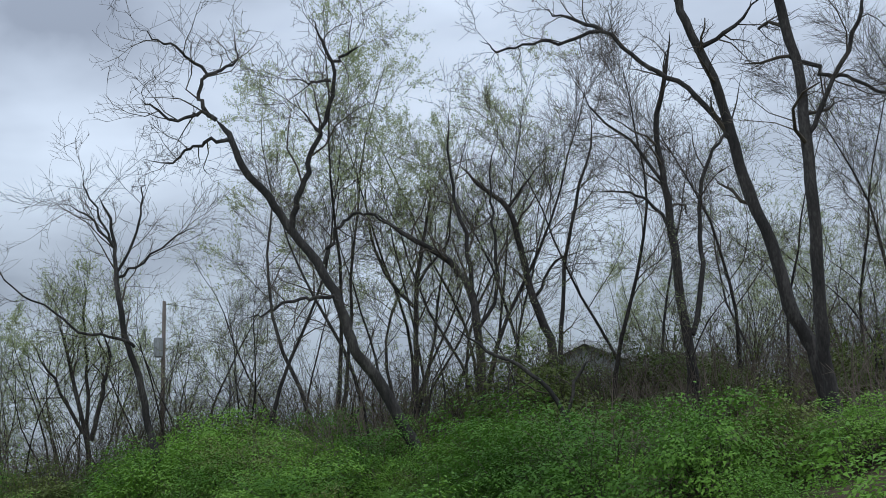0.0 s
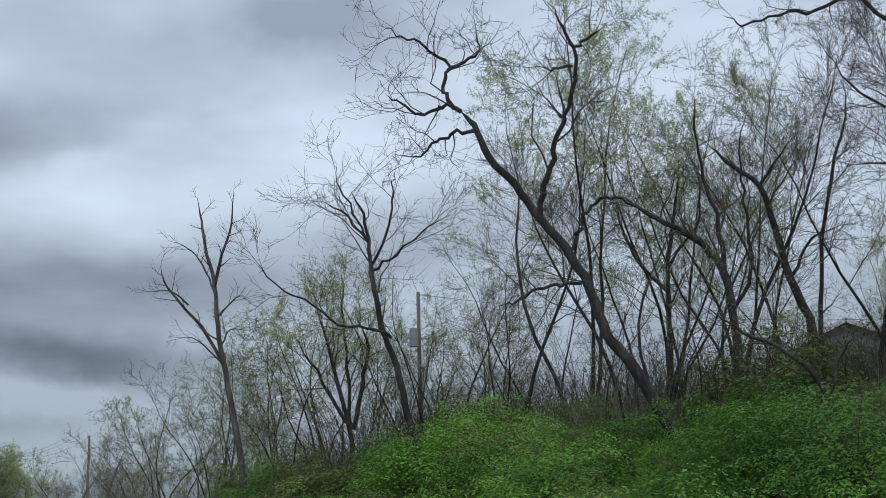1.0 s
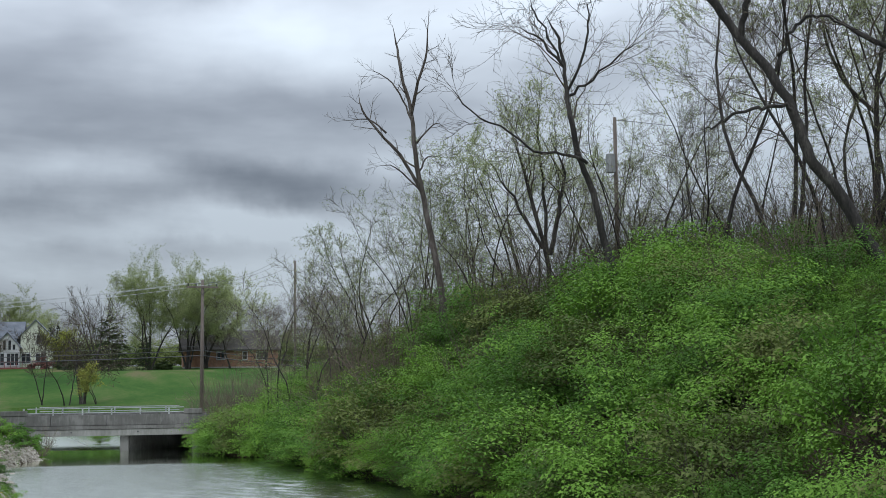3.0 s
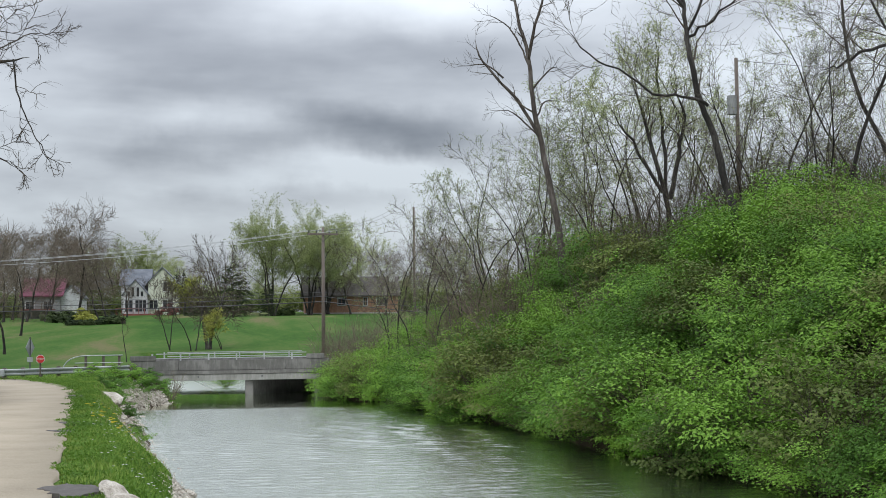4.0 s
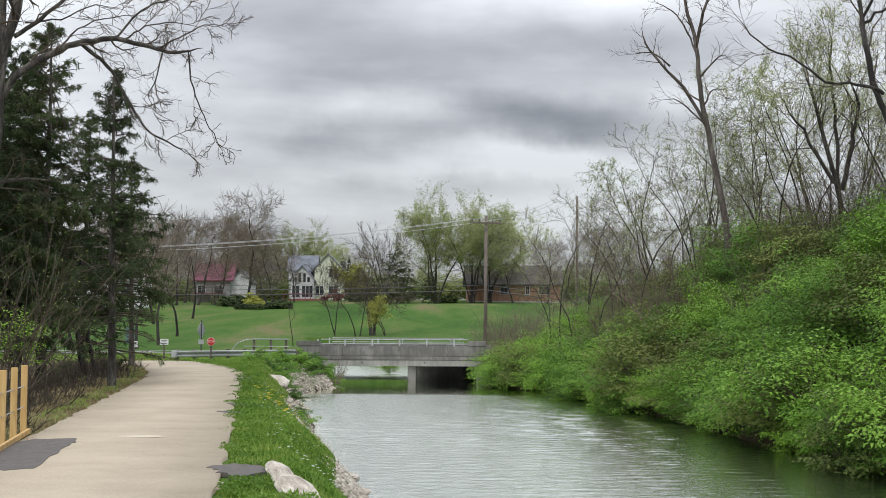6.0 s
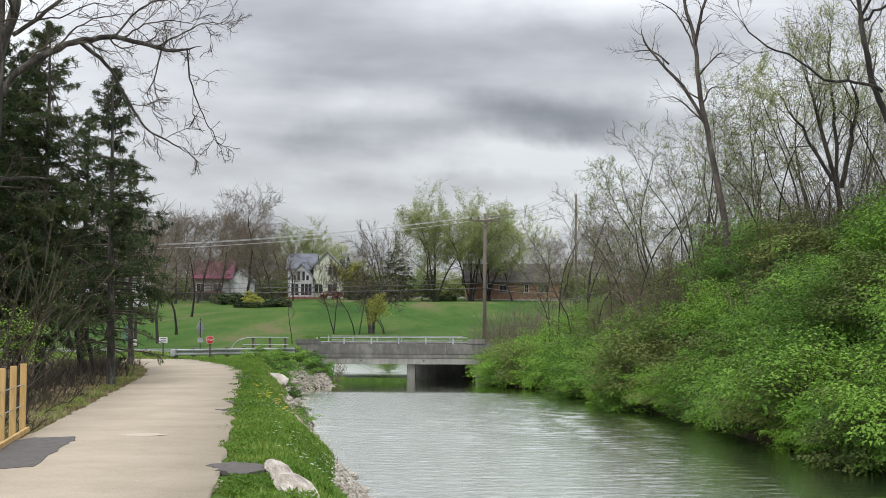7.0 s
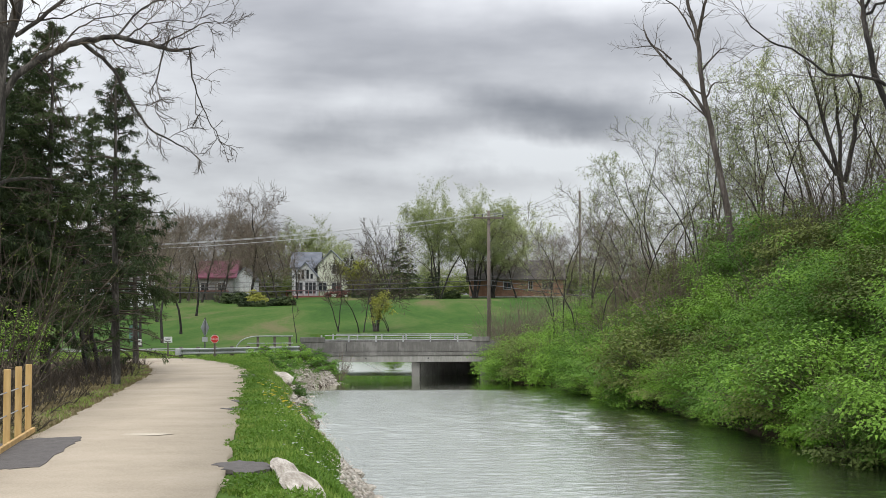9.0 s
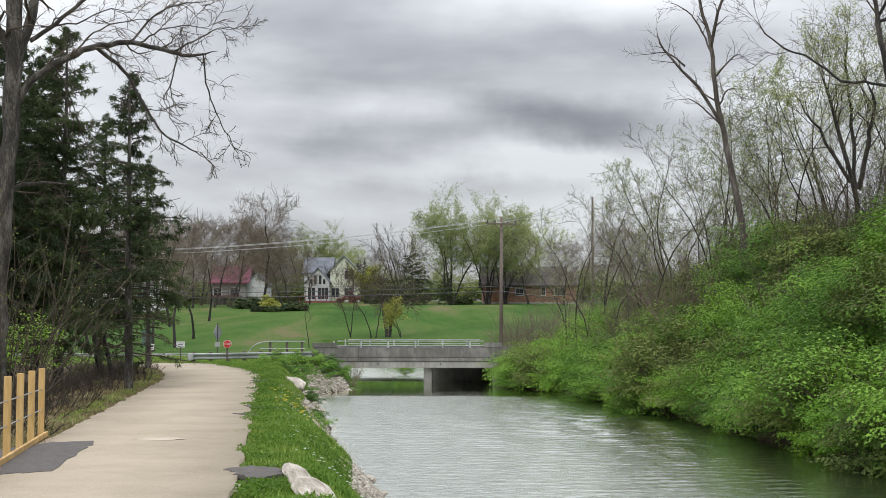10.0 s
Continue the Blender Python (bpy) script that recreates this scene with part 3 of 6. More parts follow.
def brush(label, m, seed, height, radius, stems=30, wood=None, leaf=None, per_tip=0, name="brush", group="bare brush"):
    """A leafless tangle of thin stems."""
    rng = np.random.default_rng(seed)
    ob = thing(name, m, label, "brush", group)
    out, tips, main = fresh_levels(2), [], []
    for i in range(stems):
        a, q = rng.uniform(0, 6.283), rng.uniform(0, 1) ** 0.5
        s = (radius * 0.5 * q * math.cos(a), radius * 0.5 * q * math.sin(a), -0.1)
        path = wander(rng, s, (0.5 * math.cos(a) * q, 0.5 * math.sin(a) * q, 1), height * rng.uniform(0.5, 1.1), 0.016, 0.006, 4, 0.16, -0.03)
        main.append(path)
        offshoots(rng, path, 5, height * 0.4, 2, 2, out, tips, 0.2, 0.0, 0.8)
    v, f = tube_arrays(main + out[2], 3)
    tagged(piece("stemwork", mesh_of("stemwork", v, f, wood or brush_twig), ob), kind="stuff")
    if leaf and per_tip:
        pts = np.concatenate(tips)
        c = pts[rng.integers(0, len(pts), int(len(tips) * per_tip))]
        v, f = leaf_arrays(rng, c, 0.06, 0.05)
        tagged(piece("sparse_foliage", mesh_of("sparse_foliage", v, f, leaf), ob), kind="stuff")
    return ob


def spruce(label, m, seed, height, radius, bare=0.25, whorls=26, group="spruces by the path", thin=1.0, ragged=0.35):
    """A spruce: straight trunk, drooping boughs of uneven reach with hanging needled sprays, dead twigs below."""
    rng = np.random.default_rng(seed)
    ob = thing("spruce", m, label, "tree", group)
    trunk = wander(rng, (0, 0, -0.3), (0.01, 0, 1), height, 0.19 * height / 13, 0.02, 12, 0.012, 0.05)
    v, f = tube_arrays([trunk], 8)
    piece("trunk", mesh_of("trunk", v, f, bark_grey, True), ob)
    boughs, blades, ways = [], [], []
    for i in range(whorls):
        fz = bare * 0.45 + (1 - bare * 0.45) * (i + rng.uniform(0.2, 0.8)) / whorls
        z = fz * height
        reach = radius * (1 - fz) ** 0.68 + 0.18
        for j in range(rng.integers(4, 7)):
            dead = fz < bare or rng.uniform() < 0.10
            if fz < bare and rng.uniform() < 0.55:
                continue
            a = rng.uniform(0, 6.283)
            ln = reach * rng.uniform(1 - 1.4 * ragged, 1 + ragged)
            path = wander(rng, (0, 0, z + rng.normal(0, 0.12)), (math.cos(a), math.sin(a), 0.25 - 0.35 * (1 - fz)), ln, 0.028, 0.006, 6, 0.08, -0.05 + 0.07 * fz)
            boughs.append(path)
            for k in range(2 + int(ln * 3)):
                g = rng.integers(1, 5)
                side = np.cross(path[0][g + 1] - path[0][g], (0, 0, 1.0)) * rng.choice((-1, 1)) * 3
                twig = wander(rng, path[0][g], side + rng.normal(0, 0.25, 3) + (path[0][g + 1] - path[0][g]) * 2, ln * rng.uniform(0.16, 0.36), 0.008, 0.003, 4, 0.15, -0.14)
                boughs.append(twig)
                if dead and rng.uniform() < 0.85:
                    continue
                n = int(38 * thin * (0.5 + ln * 0.45)) + 3
                t = rng.uniform(0.0, 3.0, n)
                q = np.clip(t.astype(int), 0, 2)
                w = (t - q)[:, None]
                c = twig[0][q] * (1 - w) + twig[0][q + 1] * w
                blades.append(c + rng.normal(0, 0.035, c.shape))
                d = np.repeat((twig[0][-1] - twig[0][0])[None] / (ln * 0.3), n, 0) * 0.6 + rng.normal(0, 0.45, (n, 3))
                d[:, 2] -= 0.45
                ways.append(d)
    short = [b for b in boughs if len(b[0]) == 4]
    v, f = tube_arrays([b for b in boughs if len(b[0]) == 6] + short, 3)
    tagged(piece("bough_cover", mesh_of("bough_cover", v, f, twig_mat), ob), kind="stuff")
    v, f = leaf_arrays(rng, np.concatenate(blades), NEEDLE_SPRAY * (height / 11.0) ** 0.5, 0.0, 0.2, 0.22, np.concatenate(ways))
    tagged(piece("needle_cover", mesh_of("needle_cover", v, f, needle), ob), kind="stuff")
    return ob


NEEDLE_SPRAY = 0.125

# ---- ground, water, path, road ----
def build_ground():
    out = np.geomspace(1, 2900, 30)
    xs = np.concatenate([-34 - out[::-1], np.arange(-34, -14, 0.9), np.arange(-14, 34, 0.6), np.arange(34, 60.1, 0.9), 60 + out])
    ys = np.concatenate([-14 - out[::-1], np.arange(-14, 130.1, 0.85), 130 + out])
    X, Y = np.meshgrid(xs, ys)
    Z = ground(X, Y)
    v = np.stack([X, Y, Z], -1).reshape(-1, 3)
    i = np.arange(len(ys) - 1)[:, None] * len(xs) + np.arange(len(xs) - 1)
    f = np.stack([i, i + 1, i + len(xs) + 1, i + len(xs)], -1).reshape(-1, 4)
    cx, cy = (X[:-1, :-1] + X[1:, 1:]).ravel() / 2, (Y[:-1, :-1] + Y[1:, 1:]).ravel() / 2
    cu, cv = canal(cx, cy)
    kind = np.zeros(len(f), int)
    kind[(cy < 90) & (cv > bank_left(cu) - 0.5)] = 1
    kind[(cy < 70) & (cv < -5.0) & (cy > -14)] = 1
    kind[(cy < 70) & (cv >= -5.0) & (cv < bank_left(cu) - 0.5)] = 2
    g = new("ground", mesh_of("ground", v, f, [lawn, soil, verge], True, kind))
    tagged(g, "grassy ground with soil banks beside the canal", "ground", kind="structure")


build_ground()


def build_water():
    """A sheet with real ripples where the camera looks on it, and plain strips beyond."""
    rng = np.random.default_rng(12)
    us = np.concatenate([[-60], np.arange(14, 84, 0.09), [90, 126]])
    vs = np.concatenate([[-0.3], np.arange(0.2, 16.4, 0.3), [17]])
    U, V = np.meshgrid(us, vs, indexing="ij")
    X, Y = place(U, V)
    H = np.zeros_like(U)
    for k in range(26):
        length = rng.uniform(0.2, 0.75)
        a = rng.normal(0, 0.5)
        H += RIPPLE * length / 6.283 * np.sin(6.283 / length * (U * math.cos(a) + V * math.sin(a)) + rng.uniform(0, 6.283))
    gust = 0.5 + 0.3 * np.sin(U * 0.17 + 1.2 * np.sin(V * 0.3)) + 0.2 * np.sin(V * 0.5 - U * 0.08)
    H *= (1 - 0.85 * smoothstep(64.5, 66.5, Y)) * (0.3 + 0.7 * gust) * (0.75 + 0.7 * smoothstep(4.5, 11.5, V + 0.04 * (U - 40))) * ((U > 14.5) & (U < 83.5) & (V > 0.3) & (V < 16.2))
    n = len(vs)
    i = np.arange(len(us) - 1)[:, None] * n + np.arange(n - 1)
    f = np.stack([i, i + 1, i + n + 1, i + n], -1).reshape(-1, 4)[:, ::-1]
    ob = new("water", mesh_of("water", np.stack([X, Y, WATER + H], -1).reshape(-1, 3), f, water_mat, True))
    tagged(ob, "calm grey-green canal water with fine ripples", "water", kind="structure")


RIPPLE = 0.022
build_water()


def path_mid(u):
    """Where the path's middle runs: along the canal, then off to the road."""
    return -2.0 - 0.02 * np.clip(u - 15, 0, 100) - 0.006 * np.clip(u - 42, 0, 100) ** 2


def ribbon(name, us, lefts, rights, top, thick, mat, parent=None, label="", category="", jag=0.0, seed=1, kind=""):
    rng = np.random.default_rng(seed)
    pts = []
    n = len(us)
    for u, a, b in zip(us, lefts, rights):
        a += rng.normal(0, jag)
        b += rng.normal(0, jag)
        pts.append([(*place(u, a), top), (*place(u, (a + b) / 2), top + 0.02), (*place(u, b), top), (*place(u, a), top - thick), (*place(u, b), top - thick)])
    v = np.array(pts).reshape(-1, 3)
    i = np.arange(n - 1)[:, None] * 5
    f = np.concatenate([i + [0, 1, 6, 5], i + [1, 2, 7, 6], i + [3, 0, 5, 8], i + [2, 4, 9, 7]])
    caps = np.array([[0, 3, 4, 2], [5 * n - 5, 5 * n - 3, 5 * n - 1, 5 * n - 2]])
    ob = new(name, mesh_of(name, v, np.concatenate([f, caps])[:, ::-1], mat))
    if parent:
        ob.parent = parent
        return tagged(ob, label)
    return tagged(ob, label, category, kind=kind)


us = np.arange(-12, 63, 0.5)
half = 1.4 + 0.22 * smoothstep(30, 55, us)
ribbon("path", us, path_mid(us) - half, path_mid(us) + half, 0.03, 0.25, asphalt_pale, None, "pale worn asphalt towpath beside the canal", "path", 0.035, 5, "structure")


def path_top(x, y):
    u, v = canal(x, y)
    return 0.03 + 0.02 * max(0.0, 1 - abs(v - float(path_mid(u))) / 1.4)


def patch(label, outline, lift=0.007):
    """A thin overlay of darker asphalt with an uneven edge."""
    rng = np.random.default_rng(len(outline) * 7)
    pts = []
    for i, (a, b) in enumerate(outline):
        c, d = outline[(i + 1) % len(outline)]
        for t in np.arange(6) / 6:
            pts.append((a + (c - a) * t + rng.normal(0, 0.03), b + (d - b) * t + rng.normal(0, 0.05)))
    bm = bmesh.new()
    face = bm.faces.new([bm.verts.new((*p, path_top(*p) + lift)) for p in pts])
    bmesh.ops.recalc_face_normals(bm, faces=[face])
    if face.normal.z < 0:
        face.normal_flip()
    made = bmesh.ops.extrude_face_region(bm, geom=[face])
    bmesh.ops.translate(bm, verts=[g for g in made["geom"] if isinstance(g, bmesh.types.BMVert)], vec=(0, 0, -0.05))
    bmesh.ops.recalc_face_normals(bm, faces=bm.faces[:])
    ob = new("asphalt_patch", bm_mesh("asphalt_patch", bm, asphalt_dark))
    return tagged(ob, label, "road patch", "asphalt patches")

# ---- trees on the wooded bank ----
limbed_tree("tall crooked bare tree leaning over the shrubs", 19.4, 32.7, -30.8, 11, [
    (0.205, 0.085, (0.0, 3.6), (-0.2, 4.8), (-0.6, 5.7), (-1.3, 7.0), (-1.9, 7.8), (-2.2, 8.9), (-2.7, 10.0), (-3.6, 11.3), (-4.3, 12.3), (-5.0, 13.2), (-5.4, 14.2), (-5.8, 14.7)),
    (0.07, 0.02, (-5.8, 14.7), (-6.2, 14.9), (-6.6, 14.7), (-7.2, 14.7), (-7.7, 15.1), (-8.0, 15.3)),
    (0.07, 0.02, (-5.9, 14.8), (-6.3, 15.3), (-6.1, 16.0), (-6.7, 16.6), (-7.4, 16.9), (-8.0, 17.3)),
    (0.06, 0.02, (-6.1, 15.9), (-5.6, 16.2), (-5.2, 16.6), (-5.3, 17.3)),
    (0.06, 0.02, (-5.3, 14.0), (-6.1, 14.0), (-6.7, 13.8), (-7.1, 13.4), (-7.9, 13.6)),
    (0.10, 0.035, (-3.7, 11.2), (-3.4, 12.2), (-3.1, 13.2), (-2.8, 14.0), (-2.4, 14.9), (-2.3, 15.9), (-2.6, 16.8), (-3.0, 17.5)),
    (0.05, 0.02, (-2.3, 16.2), (-1.8, 16.4), (-1.3, 16.7)),
    (0.05, 0.02, (-2.7, 14.1), (-3.0, 14.4), (-3.2, 14.8)),
    (0.05, 0.02, (-2.4, 15.6), (-2.9, 15.6), (-3.5, 15.6)),
    (0.06, 0.03, (-2.7, 10.3), (-2.5, 10.9), (-2.1, 11.5), (-1.5, 11.7), (-1.0, 11.5), (-0.2, 11.0)),
    (0.06, 0.03, (-2.2, 8.9), (-2.5, 9.2), (-3.2, 9.2), (-3.8, 9.0), (-4.3, 8.7), (-4.8, 8.6)),
], count=6, reach=2.5, gnarl=0.34, twig_limbs=(1, 2, 3, 4, 5, 6, 7, 8, 9, 10), depth=0.12)
limbed_tree("dead barkless tree with stubby broken limbs", 12.5, 56.6, -12.5, 12, [
    (0.17, 0.035, (0.0, 5.7), (-0.4, 7.9), (-0.7, 9.8), (-1.0, 11.2), (-1.2, 13.5), (-1.6, 15.2), (-1.8, 16.4), (-2.0, 17.5)),
    (0.08, 0.03, (-1.2, 13.5), (-0.9, 14.9), (-0.5, 16.2), (-0.4, 18.0)),
    (0.045, 0.015, (-1.2, 13.2), (-1.7, 14.4), (-2.4, 15.2), (-3.2, 15.5)),
    (0.08, 0.03, (-0.7, 10.0), (-1.7, 11.7), (-2.6, 12.7), (-3.3, 13.7), (-3.5, 14.4)),
    (0.045, 0.015, (-2.3, 12.7), (-3.1, 13.3), (-4.5, 13.2)),
    (0.045, 0.015, (-1.0, 12.2), (-0.3, 13.0), (0.2, 13.0)),
    (0.045, 0.015, (-0.9, 11.0), (-0.5, 11.6), (0.2, 11.5)),
    (0.045, 0.015, (-0.7, 10.0), (-1.9, 11.2), (-2.9, 11.3)),
], wood=bark_dead, count=8, reach=1.1, last=2, gnarl=0.12, depth=0.08, kink=0.015)
limbed_tree("slender bare tree with a wide twiggy crown", 15.5, 43.3, -19.7, 13, [
    (0.15, 0.04, (0.0, 5.5), (-0.3, 6.6), (-0.6, 8.2), (-1.0, 9.2), (-1.3, 10.6), (-1.4, 11.4), (-1.5, 12.4), (-1.7, 13.6), (-2.1, 14.4)),
    (0.055, 0.015, (-1.4, 11.8), (-0.8, 13.2), (-0.7, 14.4), (-0.5, 15.2)),
    (0.055, 0.015, (-1.4, 11.6), (-0.6, 12.1), (0.6, 13.1), (1.2, 13.3)),
    (0.05, 0.015, (-1.5, 12.6), (-2.5, 13.8), (-3.3, 14.2)),
    (0.06, 0.015, (-0.8, 9.2), (-1.4, 9.5), (-2.5, 9.6), (-3.7, 10.4), (-4.9, 11.2), (-5.4, 11.9)),
    (0.05, 0.015, (-1.5, 12.6), (-1.9, 13.4), (-2.5, 14.6), (-2.7, 15.7)),
], count=7, reach=2.5, gnarl=0.22, open_angle=0.75, depth=0.12)
limbed_tree("tall dark tree trunk with an arching limb", 26.9, 24.7, -47.5, 14, [
    (0.215, 0.10, (0.0, 5.2), (-0.3, 6.9), (-0.8, 8.1), (-1.1, 9.8), (-1.7, 11.7), (-1.9, 13.0), (-2.3, 14.7), (-2.9, 16.4), (-3.2, 17.7), (-3.8, 20.0)),
    (0.085, 0.025, (-1.9, 12.9), (-2.4, 13.7), (-3.3, 14.8), (-4.3, 15.5), (-5.3, 16.6), (-6.4, 16.4), (-7.4, 16.6), (-8.4, 16.5), (-9.0, 16.9)),
    (0.06, 0.03, (-5.3, 16.6), (-6.3, 17.2), (-7.1, 17.6)),
    (0.075, 0.035, (-2.6, 15.6), (-1.6, 16.1), (-0.3, 17.1)),
], count=6, reach=1.8, gnarl=0.3, depth=0.1)
limbed_tree("tall upright dark tree with grooved bark", 26.0, 23.8, -47.5, 15, [
    (0.185, 0.11, (0.0, 5.6), (-0.1, 7.1), (0.0, 9.7), (-0.0, 12.3), (-0.1, 14.5), (-0.4, 16.4), (-0.6, 18.2), (-0.6, 20.5)),
    (0.07, 0.03, (-0.2, 14.6), (0.5, 14.1), (1.2, 13.9), (2.1, 13.3), (3.2, 13.0)),
    (0.075, 0.035, (-0.0, 12.3), (0.7, 13.5), (1.4, 14.8), (1.9, 16.0), (2.4, 18.0)),
], count=8, reach=2.6, gnarl=0.28, depth=0.12)
limbed_tree("forked bare tree with steep dark limbs", 29.5, 32.6, -42.2, 16, [
    (0.21, 0.05, (0.0, 6.5), (-0.2, 9.0), (-0.4, 11.7), (-0.5, 13.8), (-0.7, 15.8), (-0.2, 17.7), (0.0, 19.1)),
    (0.10, 0.03, (-0.0, 8.7), (0.5, 11.0), (0.5, 12.9), (1.0, 14.8), (1.7, 15.8), (2.4, 18.0)),
    (0.065, 0.02, (-0.3, 12.2), (-1.1, 13.3), (-2.0, 13.7), (-3.3, 14.0)),
    (0.065, 0.02, (-0.5, 13.8), (-1.5, 15.4), (-2.6, 16.5), (-3.5, 18.2)),
], count=8, reach=2.4, gnarl=0.24, depth=0.15)
limbed_tree("bare tree with a low limb swept aside", 26.3, 40.2, -33.2, 17, [
    (0.20, 0.07, (0.0, 6.4), (-0.0, 9.0), (-0.2, 11.2), (-0.8, 12.3), (-1.7, 13.0), (-2.7, 13.6), (-3.6, 14.4)),
    (0.10, 0.025, (-0.2, 11.2), (-0.3, 13.2), (-0.7, 15.0), (-0.9, 16.9), (-0.7, 18.8)),
    (0.08, 0.025, (-0.1, 9.8), (0.7, 11.3), (0.7, 13.4), (0.6, 15.0), (1.0, 17.6)),
], count=9, reach=2.5, gnarl=0.2, depth=0.15)
limbed_tree("crooked dark tree among the thicket", 29.4, 40.4, -36.0, 18, [
    (0.21, 0.06, (0.0, 6.7), (0.2, 9.3), (-0.4, 11.4), (-0.8, 13.3), (-1.2, 14.9), (-2.3, 15.9), (-2.8, 16.6)),
    (0.10, 0.025, (0.4, 7.4), (0.6, 11.1), (1.1, 14.2), (2.0, 17.4), (2.2, 19.1)),
    (0.07, 0.02, (-1.2, 14.9), (-0.6, 15.7), (0.5, 16.9)),
    (0.07, 0.02, (-0.4, 11.4), (0.5, 12.8), (1.8, 13.3)),
], count=8, reach=2.4, gnarl=0.24, depth=0.15)
limbed_tree("straight bare tree with upswept branches", 27.3, 46.6, -30.4, 19, [
    (0.16, 0.05, (0.0, 7.1), (0.1, 10.0), (0.2, 12.8), (0.6, 15.1), (0.9, 16.9)),
    (0.085, 0.025, (0.2, 11.9), (-1.1, 13.6), (-1.7, 15.7), (-1.9, 18.4)),
    (0.07, 0.02, (0.3, 13.0), (1.6, 15.0), (1.6, 17.4)),
], count=8, reach=2.4, gnarl=0.2, depth=0.2)
limbed_tree("small dead tree leaning across the shrubs", 20.2, 26.1, -37.7, 20, [
    (0.085, 0.03, (0.0, 3.1), (-0.6, 5.2), (-1.4, 6.2), (-2.4, 6.8), (-3.4, 7.6)),
    (0.05, 0.02, (-0.6, 5.2), (-0.2, 6.2), (0.3, 6.8)),
], count=6, reach=1.3, gnarl=0.3, last=2, depth=0.1)
limbed_tree("many-stemmed tree with thin spring leaves", 17.5, 57.4, -17.0, 21, [
    (0.13, 0.05, (0.0, 7.0), (-0.5, 9.3), (-1.0, 11.3), (-1.5, 13.1)),
    (0.12, 0.04, (0.1, 7.5), (0.5, 9.5), (0.8, 11.0), (0.2, 13.0)),
    (0.09, 0.035, (-0.2, 7.8), (-1.5, 10.0), (-2.5, 11.6)),
    (0.09, 0.035, (0.0, 7.5), (-0.1, 10.2), (-0.3, 13.1), (-0.4, 14.9)),
], count=10, reach=2.3, gnarl=0.16, lift=0.1, leaf=leaf_spring, per_tip=5, leaf_size=0.07, depth=0.25)


def on_ridge(az, dist):
    x, y = dist * math.sin(radians(az)), dist * math.cos(radians(az))
    return x, y, ground_at(x, y)


# free-grown trees behind, a few kinds each copied with turns and sizes
stock_rng = np.random.default_rng(77)
bare_a = wild_tree("tall bare tree with fine upswept twigs", pose(*on_ridge(24, 52)), 31, 15.5, 4.2, 0.10, count=13, gnarl=0.27, open_angle=0.72, group="bare trees on the ridge")
bare_b = wild_tree("nearly bare two-stemmed tree with dense twigs", pose(*on_ridge(31.4, 56)), 32, 14.5, 3.8, 0.08, stems=2, count=9, gnarl=0.22, leaf=leaf_spring, per_tip=1.8, leaf_size=0.07, group="bare trees on the ridge")
bare_c = wild_tree("thin sapling with reddish twigs and tiny buds", pose(*on_ridge(15, 60)), 33, 9, 2.6, 0.05, stems=2, count=8, first=0.2, gnarl=0.3, open_angle=0.8, leaf=leaf_spring, per_tip=1.6, leaf_size=0.06, group="bare trees on the ridge")
leafy_a = wild_tree("tall tree with a haze of young leaves", pose(*on_ridge(26.6, 52)), 34, 19.5, 4.6, 0.10, stems=3, count=9, gnarl=0.18, leaf=leaf_spring, per_tip=17, leaf_size=0.07, first=0.35, group="leafing trees on the ridge")
leafy_b = wild_tree("small tree with sparse pale-green leaves", pose(*on_ridge(12.2, 66)), 35, 10, 3.0, 0.065, stems=3, count=8, gnarl=0.26, leaf=leaf_spring, per_tip=5, leaf_size=0.075, first=0.2, open_angle=0.85, group="leafing trees on the ridge")


def stand(ob, spots):
    for az, dist, size in spots:
        x, y, z = on_ridge(az, dist)
        copy_thing(ob, Matrix.LocRotScale((x, y, z), Euler((0.03 * math.sin(az), 0.03, az * 2.1)), Vector((size, size, size * (0.93 + 0.02 * (az % 7))))))


stand(bare_a, [(21.5, 58, 0.75), (28.6, 48, 0.95), (33, 50, 1.05), (35, 58, 1.05), (38.5, 48, 1.0), (44, 50, 0.95), (50, 52, 1.0), (30, 60, 0.95), (51.5, 40, 0.95), (53, 48, 1.0)])
stand(bare_b, [(19.5, 62, 0.7), (23, 56, 0.7), (25.3, 60, 0.8), (29.6, 54, 0.95), (34, 54, 1.0), (40.2, 52, 1.0), (48.5, 50, 1.0), (45.5, 56, 1.0)])
stand(bare_c, [(5.2, 74, 0.8), (5.9, 70, 0.95), (6.7, 76, 1.0), (7.4, 68, 1.0), (8.3, 72, 0.9), (9.2, 64, 0.95), (10.3, 70, 1.0), (11.2, 62, 0.95), (13.9, 60, 0.85), (14.4, 70, 1.05), (16.2, 62, 0.95), (18.9, 57, 0.85), (20.4, 56, 1.0), (22.1, 56, 1.0), (27.6, 46, 0.8), (31.2, 46, 0.85), (34.5, 42, 0.75), (42, 42, 0.8), (49.5, 42, 0.9), (8.8, 80, 1.0)])
stand(leafy_a, [(29.6, 56, 0.9), (32.4, 58, 0.92), (40, 84, 0.55), (44.5, 80, 0.52), (48.5, 76, 0.55), (53, 66, 0.55)])
stand(leafy_b, [(9.8, 74, 0.9), (10.9, 78, 0.95), (13.5, 70, 0.95), (16, 68, 1.05), (17.6, 66, 0.95), (21, 66, 0.85), (36, 76, 0.75), (38.2, 80, 0.8), (42, 72, 0.8), (46.5, 66, 0.85), (50.5, 60, 0.9), (24, 66, 0.9), (34.6, 88, 0.8), (40.5, 70, 0.8), (44.2, 60, 0.75), (48.4, 68, 0.85), (53, 56, 0.8)])

